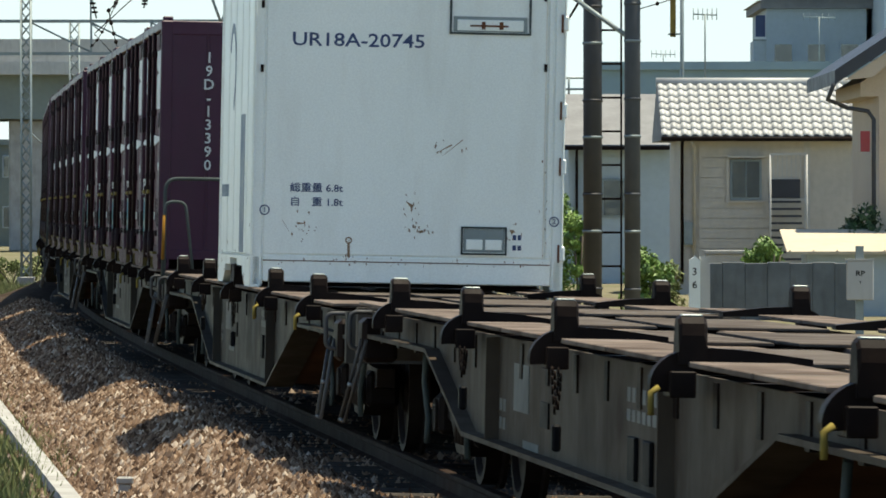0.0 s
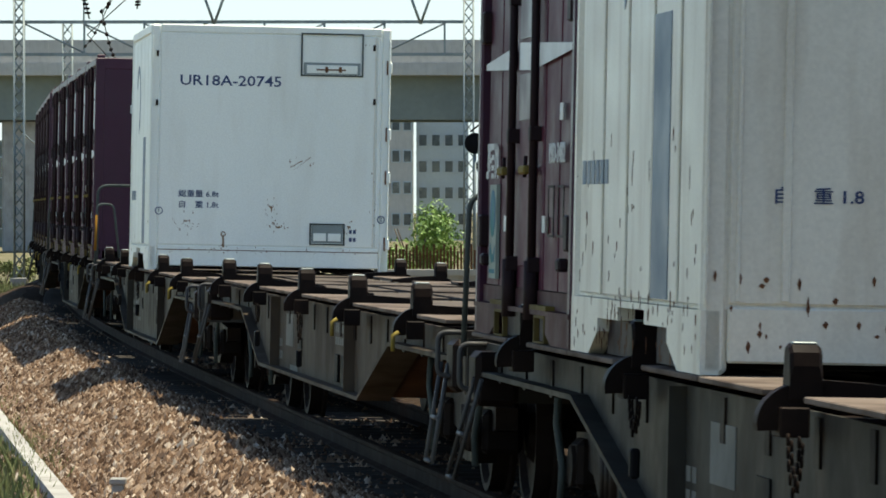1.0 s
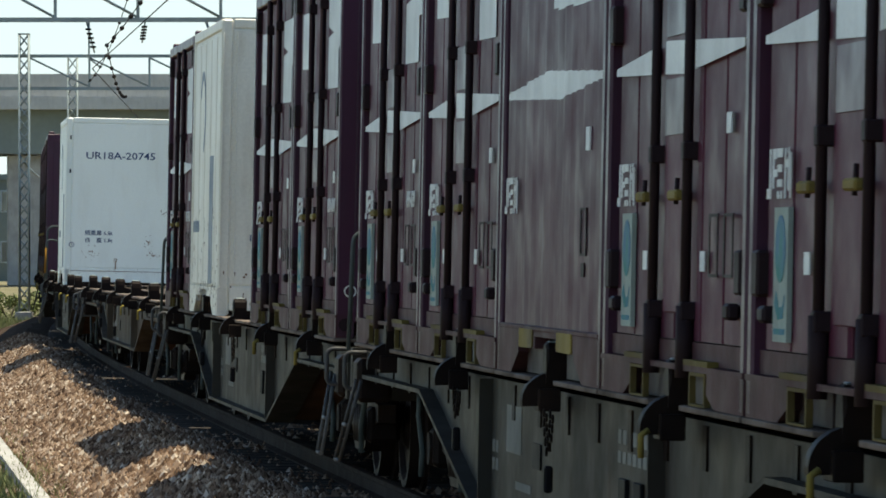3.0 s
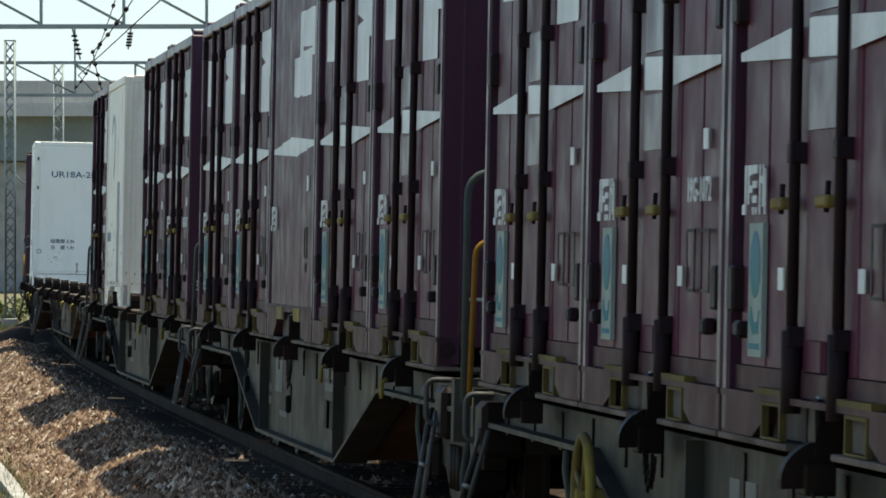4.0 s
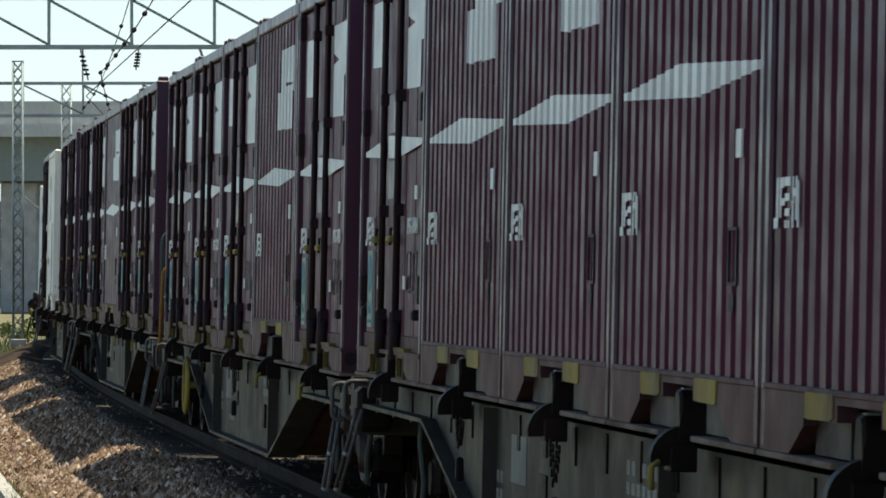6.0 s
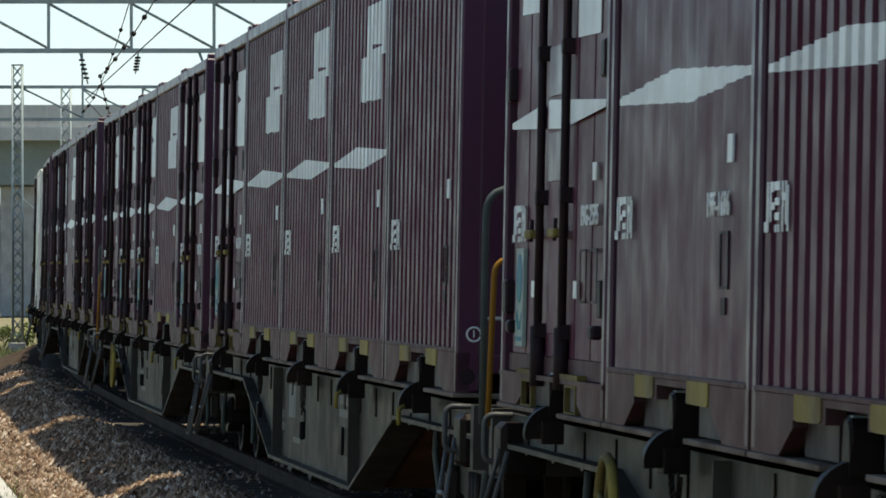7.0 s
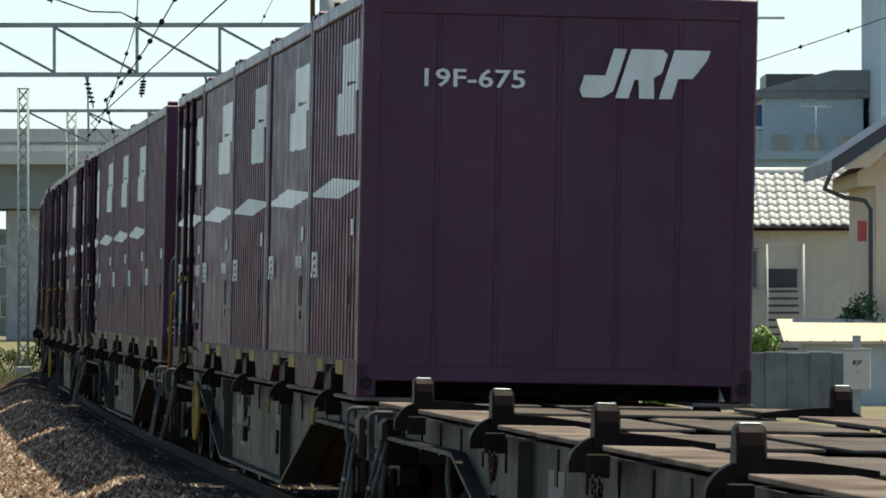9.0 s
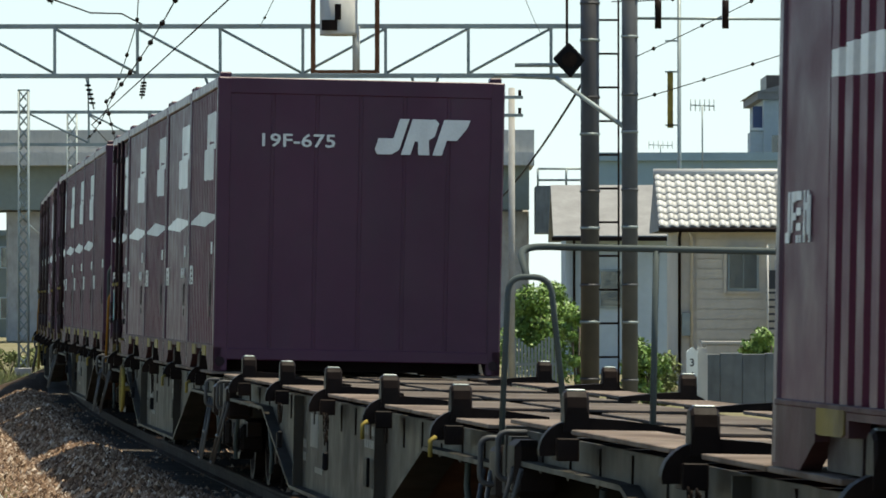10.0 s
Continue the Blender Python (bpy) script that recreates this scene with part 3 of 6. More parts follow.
def railing(w, kind):
    """Pipe railing across the front platform, with a lower loop at its corner."""
    yf, top = (10.28, 2.06) if kind == "amber" else (10.06, 1.85 if kind == "low" else 1.94)
    loop = 1.70 if kind == "low" else 1.71
    if kind != "loop":
        bm = bmesh.new()
        if kind == "low":
            path = [(-1.14, yf - 0.36, loop), (-1.14, yf, top), (1.18, yf, top), (1.18, yf, 0.9)]
        else:
            path = [(-1.21, yf, 0.9), (-1.21, yf, top), (1.18, yf, top), (1.18, yf, 0.9)]
        tube(bm, bent(path, 0.13), 0.018, 8)
        part("railing", bm, PIPE, w, "grey-green pipe railing")
        bm = bmesh.new()
        xp = -0.47 if kind == "low" else 0.0
        tube(bm, [(xp, yf, 0.95), (xp, yf, top)], 0.016, 8)
        part("railing_post", bm, PIPE, w)
    yl = 9.68
    bm = bmesh.new()
    tube(bm, bent([(-1.25, yl, 0.9), (-1.23, yl, loop), (-1.03, yl, loop), (-0.94, yl, 0.98)], 0.08), 0.0145, 8)
    part("side_loop", bm, AMBER if kind == "amber" else PIPE, w, "orange-yellow pipe loop" if kind == "amber" else "")
    if kind == "amber":
        bm = bmesh.new()
        tube(bm, [(-1.21, yf, 1.42), (-1.0, yf, 1.42)], 0.010, 6)
        part("tie_bar", bm, GALV, w, "bright galvanised tie bar")
    elif kind == "band":
        bm = bmesh.new()
        tube(bm, [(-1.246, yl, 1.14), (-1.236, yl, 1.58)], 0.017, 8)
        part("warning_band", bm, AMBER, w, "amber paint on the loop")


WAGON_LABEL = "grey-blue container flat wagon, rusty deck, rolling past"
first_wagon = tagged(build_wagon(), WAGON_LABEL, "freight wagon", "wagons of the train")
wagon = {}
shallow_wagon = tagged(build_wagon(0.44, 4.0, OLDWAGON), WAGON_LABEL, "freight wagon", "wagons of the train")
LIFT = {2: 0.038, 5: -0.03, 9: 0.045}          # light wagons stand higher on their springs, heavy ones lower
for k in LEAD:
    wagon[k] = first_wagon if k == 7 else shallow_wagon if k == 2 else copy_thing(first_wagon, Matrix())
    for o in wagon[k].children:
        if k in LIFT and o.name.startswith("bogie"):
            o.location.z -= LIFT[k]
    moving.append((wagon[k], k, Matrix()))
for k in (1, 2, 8, 9):
    wagon[k]["label"] = "grey-blue container flat wagon with an empty rusty deck"


def hand_wheel(w):
    bm = bmesh.new()
    y, z, r = 5.2, 0.66, 0.24
    tube(bm, [(-1.27, y + r * math.cos(a), z + r * math.sin(a)) for a in [2 * math.pi * k / 20 for k in range(20)]], 0.022, 8, closed=True)
    for k in range(4):
        a = math.pi * k / 2 + 0.4
        tube(bm, [(-1.27, y, z), (-1.27, y + r * math.cos(a), z + r * math.sin(a))], 0.014, 6)
    tube(bm, [(-1.1, y, z), (-1.30, y, z)], 0.03, 8)
    part("hand_wheel", bm, YELLOW, w, "worn yellow brake hand wheel")


for k in (5, 7):
    hand_wheel(wagon[k])
for k in LEAD:
    if k not in (2, 6, 8):
        railing(wagon[k], "amber" if k in (5, 7) else "band" if k == 1 else "low" if k == 9 else "loop" if k in (3, 4) else "plain")

# ---- containers ----
L2, W2, H = 1.857, 1.225, 2.5


def lower_rail(bm, sx, top):
    """Bottom rail of a long side up to top: legs at both ends, two fork pockets and an open middle."""
    x0, x1 = sx * (W2 - 0.07), sx * W2
    if top < 0.18:
        # door kind: a thin ledge on short end legs, the pockets framed on their own
        prism(bm, [(L2, top - 0.022), (L2, top), (-L2, top), (-L2, top - 0.022)], "x", sx * (W2 - 0.08), sx * (W2 + 0.006))
        for sy in (-1, 1):
            prism(bm, [(sy * L2, 0.0), (sy * L2, top - 0.022), (sy * 1.0, top - 0.022), (sy * 1.0, 0.05), (sy * 1.2, 0.0)], "x", x0, x1)
        return
    out = [(L2, 0.0), (L2, top), (-L2, top), (-L2, 0.0), (-1.28, 0.0), (-1.0, 0.10), (-1.0, top - 0.08), (-0.38, top - 0.08), (-0.38, top - 0.025),
           (0.38, top - 0.025), (0.38, top - 0.08), (1.0, top - 0.08), (1.0, 0.10), (1.28, 0.0)]
    prism(bm, out, "x", x0, x1)


def fluted(a0, a1, n, base, back, rise, gap):
    """Outline of a plate with n shallow raised flutes: pairs (place along, place outward)."""
    pts = [(a0, back), (a0, base)]
    w = (a1 - a0) / n
    for k in range(n):
        b = a0 + k * w
        pts += [(b + w * gap, base), (b + w * gap + abs(rise) * (1 if w > 0 else -1), base + rise), (b + w * (1 - gap) - abs(rise) * (1 if w > 0 else -1), base + rise), (b + w * (1 - gap), base)]
    return pts + [(a1, base), (a1, back)]


def shell(c, wall, sides=True):
    """Floor, roof, ends and corner posts shared by all kinds."""
    bm = bmesh.new()
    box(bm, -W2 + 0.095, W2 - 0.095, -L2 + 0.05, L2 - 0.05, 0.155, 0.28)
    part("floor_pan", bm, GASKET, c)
    bm = bmesh.new()
    box(bm, -W2 + 0.02, W2 - 0.02, -L2 + 0.02, L2 - 0.02, H - 0.05, H - 0.02)
    for k in range(-3, 4):
        box(bm, -W2 + 0.06, W2 - 0.06, k * 0.5 - 0.1, k * 0.5 + 0.1, H - 0.02, H + 0.004)
    part("roof", bm, wall, c)
    for sy in (-1, 1):
        bm = bmesh.new()
        y = sy * (L2 - 0.02)
        prism(bm, [(a, b) for a, b in fluted(-W2 + 0.1, W2 - 0.1, 6, y, y - sy * 0.03, sy * 0.007, 0.03)], "z", 0.14, H - 0.07)
        part("end_wall", bm, wall, c)
        bm = bmesh.new()
        ya, yb = sorted((sy * (L2 - 0.04), sy * (L2 - 0.004)))
        box(bm, -W2 + 0.1, W2 - 0.1, ya, yb, H - 0.14, H, bevel=0.008)
        part("end_top_rail", bm, wall, c)
        bm = bmesh.new()
        box(bm, -W2 + 0.1, W2 - 0.1, ya, yb, 0.10, 0.2, bevel=0.008)
        part("end_bottom_rail", bm, wall, c)
        for sx in (-1, 1):
            bm = bmesh.new()
            box(bm, min(sx * W2, sx * (W2 - 0.12)), max(sx * W2, sx * (W2 - 0.12)), min(sy * L2, sy * (L2 - 0.09)), max(sy * L2, sy * (L2 - 0.09)), 0.0, H, bevel=0.012)
            part("corner_post", bm, wall, c)
            # flat black disc paints the shaded inside of the lifting hole
            bm = bmesh.new()
            tube(bm, [(sx * (W2 - 0.06), sy * (L2 - 0.005), 0.085), (sx * (W2 - 0.06), sy * (L2 + 0.003), 0.085)], 0.042, 12)
            part("corner_hole", bm, GASKET, c)
            boxpart("lifting_lug", (min(sx * (W2 - 0.02), sx * (W2 - 0.12)), max(sx * (W2 - 0.02), sx * (W2 - 0.12)), min(sy * (L2 - 0.08), sy * (L2 - 0.24)), max(sy * (L2 - 0.08), sy * (L2 - 0.24)), H, H + 0.045), wall, c, bevel=0.01)
    for sx in (-1, 1):
        bm = bmesh.new()
        box(bm, min(sx * W2, sx * (W2 - 0.08)), max(sx * W2, sx * (W2 - 0.08)), -L2 + 0.09, L2 - 0.09, H - 0.09, H, bevel=0.01)
        part("top_rail", bm, wall, c)


def fork_marks(c, top, caps=True):
    """Fork pockets under a side: framed boxes under doors, else openings behind a painted tab; black boxes paint the
    shade inside.
    """
    for sy in (-1, 1):
        if caps and top < 0.18:
            bm = bmesh.new()
            for y0, y1, z0, z1 in ((0.60, 0.985, top - 0.036, top - 0.024), (0.60, 0.985, 0.002, 0.010), (0.60, 0.625, 0.010, top - 0.036), (0.96, 0.985, 0.010, top - 0.036)):
                box(bm, -W2 - 0.004, -W2 + 0.02, min(sy * y0, sy * y1), max(sy * y0, sy * y1), z0, z1)
            box(bm, -W2 - 0.012, -W2 + 0.05, min(sy * 0.50, sy * 1.10), max(sy * 0.50, sy * 1.10), top + 0.001, top + 0.022)
            part("fork_pocket_mark", bm, OLDYELLOW, c, "worn yellow fork pocket frame")
        elif caps:
            bm = bmesh.new()
            prism(bm, [(sy * 0.44, top + 0.006), (sy * 0.95, top + 0.006), (sy * 0.95, top - 0.076), (sy * 0.90, top - 0.082), (sy * 0.49, top - 0.079), (sy * 0.44, top - 0.07)], "x", -W2 - 0.006, -W2 + 0.02)
            part("fork_pocket_mark", bm, YELLOW, c, "worn yellow fork pocket edge")
        # solid black box in place of the pocket's shaded inside
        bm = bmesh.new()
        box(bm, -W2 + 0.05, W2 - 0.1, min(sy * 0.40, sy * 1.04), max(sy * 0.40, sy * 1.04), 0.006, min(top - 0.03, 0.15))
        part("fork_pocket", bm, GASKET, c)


def shade_skirt(c):
    """Added black plates behind the openings under both sides, painting the shade there."""
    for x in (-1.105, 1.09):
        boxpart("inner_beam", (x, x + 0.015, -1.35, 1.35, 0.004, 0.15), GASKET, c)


def stripe_at(y):
    """The white band's lower and upper edge at a place along the side."""
    lo = np.interp(-y, [-1.72, 0.25, 1.68], [1.29, 1.245, 1.30])
    hi = np.interp(-y, [-1.72, -0.2, 1.68], [1.315, 1.385, 1.33])
    return float(lo), float(hi)


def flat_patch(bm, x, pts):
    prism(bm, pts, "x", x - 0.003, x)


def brand_bars(c, x, y, z, k=1.0, name="lettering"):
    """Plain bars in place of an owner's mark."""
    bm = bmesh.new()
    for dy, z0, z1, w in ((0.235, -0.085, -0.05, 0.05), (0.195, -0.085, 0.085, 0.03), (0.135, -0.05, 0.085, 0.025), (0.095, 0.05, 0.085, 0.05), (0.085, -0.01, 0.015, 0.06),
                          (0.0, 0.055, 0.085, 0.11), (0.0, 0.005, 0.03, 0.09), (0.0, -0.045, -0.02, 0.09), (0.03, -0.085, -0.06, 0.03), (-0.03, -0.085, -0.06, 0.03),
                          (-0.11, -0.085, 0.085, 0.025), (-0.145, 0.02, 0.045, 0.04), (-0.175, -0.06, 0.085, 0.025), (-0.215, -0.085, 0.07, 0.025)):
        box(bm, x - 0.003, x, y + k * (dy - w / 2), y + k * (dy + w / 2), z + k * z0, z + k * z1)
    part(name, bm, MARKWHITE, c)


def door_container():
    c = new("freight_container")
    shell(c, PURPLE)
    for sx in (-1, 1):
        bm = bmesh.new()
        lower_rail(bm, sx, 0.15)
        part("bottom_rail", bm, SILL, c)
        bm = bmesh.new()
        box(bm, min(sx * (W2 - 0.085), sx * (W2 - 0.03)), max(sx * (W2 - 0.085), sx * (W2 - 0.03)), -L2 + 0.1, L2 - 0.1, 0.153, 0.235)
        part("door_threshold", bm, SILL, c, "grimy grey door threshold")
        for sy in (-1, 1):
            bm = bmesh.new()
            ys = sorted((sy * 0.06, sy * (L2 - 0.17)))
            x = sx * (W2 - 0.05)
            prism(bm, [(b, a) for a, b in fluted(ys[0], ys[1], 3, x, x - sx * 0.03, sx * 0.014, 0.02)], "z", 0.24, H - 0.11)
            door = part("door", bm, MAUVE, c, "faded wine-red steel door leaf, sky sheen in its colour")
            if sx < 0:
                for yy in (0.43,):
                    bm = bmesh.new()
                    y = sy * yy
                    tube(bm, [(-W2 + 0.002, y, 0.12), (-W2 + 0.002, y, H - 0.08)], 0.02, 8)
                    tube(bm, [(-W2 + 0.002, y, 0.10), (-W2 + 0.002, y, 0.37)], 0.034, 8)
                    for z in (0.35, 0.95, 1.6, 2.2):
                        box(bm, -W2 - 0.02, -W2 + 0.05, y - 0.035, y + 0.035, z - 0.035, z + 0.035, bevel=0.006)
                    part("lock_rod", bm, GASKET, door, "black locking rod")
                    bm = bmesh.new()
                    box(bm, -W2 - 0.04, -W2 + 0.0, y + 0.03, y + 0.24, 0.765, 0.805, bevel=0.008)
                    part("handle_catch", bm, YELLOW, door, "yellow handle catch")
                    bm = bmesh.new()
                    tube(bm, [(-W2 - 0.02, y + 0.1, 0.85), (-W2 - 0.025, y + 0.1, 0.75)], 0.010, 6)
                    part("handle", bm, GASKET, door)
                for z in (0.5, 1.5, 2.3):
                    bm = bmesh.new()
                    ye = sy * (L2 - 0.16)
                    box(bm, -W2 - 0.008, -W2 + 0.05, ye - 0.06, ye + 0.06, z - 0.08, z + 0.08, bevel=0.01)
                    part("hinge", bm, GASKET, door)
        bm = bmesh.new()
        box(bm, min(sx * (W2 - 0.06), sx * (W2 - 0.09)), max(sx * (W2 - 0.06), sx * (W2 - 0.09)), -L2 + 0.05, L2 - 0.05, 0.16, H - 0.08)
        part("door_seal", bm, GASKET, c, "black rubber seal")
    x = -W2 + 0.033
    # centre cover strip with plates above and below the band
    bm = bmesh.new()
    box(bm, x - 0.008, x + 0.03, -0.3, 0.3, 0.34, H - 0.12, bevel=0.004)
    part("centre_strip", bm, MAUVE, c)
    bm = bmesh.new()
    box(bm, x - 0.018, x - 0.008, -0.26, 0.26, 1.40, 1.62)
    box(bm, x - 0.018, x - 0.008, -0.26, 0.26, 1.02, 1.235)
    part("cover_plate", bm, PURPLE, c)
    for y0, y1 in ((1.66, 0.50), (0.27, -0.27), (-0.50, -1.66)):
        ys = [y0 + (y1 - y0) * k / 8 for k in range(9)]
        bm = bmesh.new()
        flat_patch(bm, x - 0.016, [(y, stripe_at(y)[0]) for y in ys] + [(y, stripe_at(y)[1]) for y in ys[::-1]])
        part("white_band", bm, MARKWHITE, c, "white painted band")
    bm = bmesh.new()
    flat_patch(bm, x - 0.002, [(1.45, 1.82), (0.62, 1.80), (0.62, 2.2), (1.45, 2.2)])
    part("white_figure", bm, MARKWHITE, c, "large white painted figure")
    bm = bmesh.new()
    flat_patch(bm, x - 0.002, [(-0.62, 1.63), (-1.35, 1.62), (-1.35, 1.88), (-1.5, 1.88), (-1.5, 2.22), (-0.62, 2.22), (-0.62, 2.04), (-1.0, 1.99), (-0.62, 1.97)])
    part("white_figure", bm, MARKWHITE, c, "large white painted figure")
    brand_bars(c, x - 0.016, 1.32, 0.84)
    bm = bmesh.new()
    box(bm, x - 0.018, x + 0.0, 1.13, 1.41, 0.27, 0.725)
    ground = part("sticker", bm, STICKPAPER, c, "white environmental sticker, dimmed by shade in its colour")
    bm = bmesh.new()
    prism(bm, [(1.27 + 0.105 * math.sin(q), 0.585 + 0.115 * math.cos(q)) for q in [2 * math.pi * k / 18 for k in range(18)]], "x", x - 0.0205, x - 0.018)
    part("print", bm, STICKER, ground, "green and blue printed oval")
    bm = bmesh.new()
    prism(bm, [(1.34, 0.44), (1.38, 0.40), (1.30, 0.345), (1.20, 0.35), (1.17, 0.43), (1.21, 0.39), (1.29, 0.385)], "x", x - 0.0205, x - 0.018)
    part("print", bm, STICKER, ground)
    boxpart("print", (x - 0.0205, x - 0.018, 1.17, 1.38, 0.295, 0.315), STICKER, ground)
    for y0, z0 in ((-1.38, 1.0), (0.7, 0.5), (-0.8, 0.5)):
        boxpart("label_plate", (x - 0.018, x - 0.014, y0, y0 + 0.11, z0, z0 + 0.075), MARKWHITE, c, "small white label plate")
    for yy in (-1.0, -1.35):
        bm = bmesh.new()
        for a, b, z0, z1 in ((-0.11, 0.11, 0.70, 0.712), (-0.11, 0.11, 0.48, 0.492), (-0.11, -0.085, 0.492, 0.70), (0.085, 0.11, 0.492, 0.70)):
            box(bm, x - 0.018, x - 0.014, yy + a, yy + b, z0, z1)
        part("placard_frame", bm, GASKET, c)
    for yy in (-1.5, 1.5):
        boxpart("door_stop", (x - 0.05, x, yy - 0.06, yy + 0.06, 0.33, 0.39), GASKET, c, bevel=0.012)
    fork_marks(c, 0.15)
    shade_skirt(c)
    return c


def ribbed_wall(c, sx, n, depth, mat, band=True, y0=1.72, y1=-1.72, z0=0.30, z1=2.40, duty=(0.18, 0.5, 0.68, 1.0)):
    """A corrugated side; the white band and figure are painted on its folds."""
    bm = bmesh.new()
    x_out, x_in = sx * (W2 - 0.012), sx * (W2 - 0.012 - depth)
    prof = []
    p = (y1 - y0) / n
    for k in range(n):
        a = y0 + k * p
        prof += [(a, x_in), (a + p * duty[0], x_out), (a + p * duty[1], x_out), (a + p * duty[2], x_in)]
    prof.append((y1, x_in))
    for (ya, xa), (yb, xb) in zip(prof, prof[1:]):
        ym = (ya + yb) / 2
        cuts = [(z0, 0)]
        if band and sx < 0:
            if abs(ym) < 1.68:
                lo, hi = stripe_at(ym)
                cuts += [(lo, 1), (hi, 0)]
            if -1.5 < ym < 0.0:
                cuts += [(1.64, 1), (1.95, 0), (2.0 + 0.03 * ym, 1), (2.22, 0)] if -1.28 < ym < -0.7 else [(1.90, 1), (2.22, 0)] if ym < -0.7 else [(1.66 + 0.06 * ym, 1), (1.92, 0)] if ym > -0.3 else [(1.65, 1), (2.22, 0)]
        cuts.append((z1, 0))
        for (za, mi), (zb, _) in zip(cuts, cuts[1:]):
            f = bm.faces.new([bm.verts.new(v) for v in ((xa, ya, za), (xb, yb, za), (xb, yb, zb), (xa, ya, zb))])
            f.material_index = mi
    bmesh.ops.remove_doubles(bm, verts=bm.verts, dist=0.0005)
    return link("side_wall", bm, [mat, MARKWHITE], c)


def closed_container(n, depth, duty, y0=1.72, rail=0.205, band=True):
    c = new("freight_container")
    shell(c, PURPLE)
    for sx in (-1, 1):
        bm = bmesh.new()
        lower_rail(bm, sx, rail)
        part("bottom_rail", bm, SILL, c)
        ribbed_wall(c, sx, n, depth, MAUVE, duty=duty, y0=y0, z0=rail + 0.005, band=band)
        if y0 < 1.7:
            boxpart("plain_panel", (min(sx * (W2 - 0.03), sx * (W2 - 0.012)), max(sx * (W2 - 0.03), sx * (W2 - 0.012)), y0, 1.76, rail + 0.005, 2.41), MAUVE, c)
    x = -W2 + 0.01
    brand_bars(c, x - 0.004, 1.42, 0.83)
    bm = bmesh.new()
    box(bm, x - 0.008, x + 0.0, -1.38, -1.26, 1.0, 1.1)
    part("label_plate", bm, MARKWHITE, c, "small white label plates")
    bm = bmesh.new()
    for a, b, z0, z1 in ((-0.1, 0.1, 0.745, 0.757), (-0.1, 0.1, 0.55, 0.562), (-0.1, -0.075, 0.562, 0.745), (0.075, 0.1, 0.562, 0.745)):
        box(bm, x - 0.006, x, -1.2 + a, -1.2 + b, z0, z1)
    box(bm, x - 0.006, x, -1.25, -1.15, 0.46, 0.52)
    part("placard_frame", bm, GASKET, c)
    bm = bmesh.new()
    box(bm, -W2 - 0.004, -W2 + 0.03, -L2 + 0.06, L2 - 0.06, rail, rail + 0.022, bevel=0.004)
    part("rail_lip", bm, SILL, c)
    fork_marks(c, rail)
    shade_skirt(c)
    return c


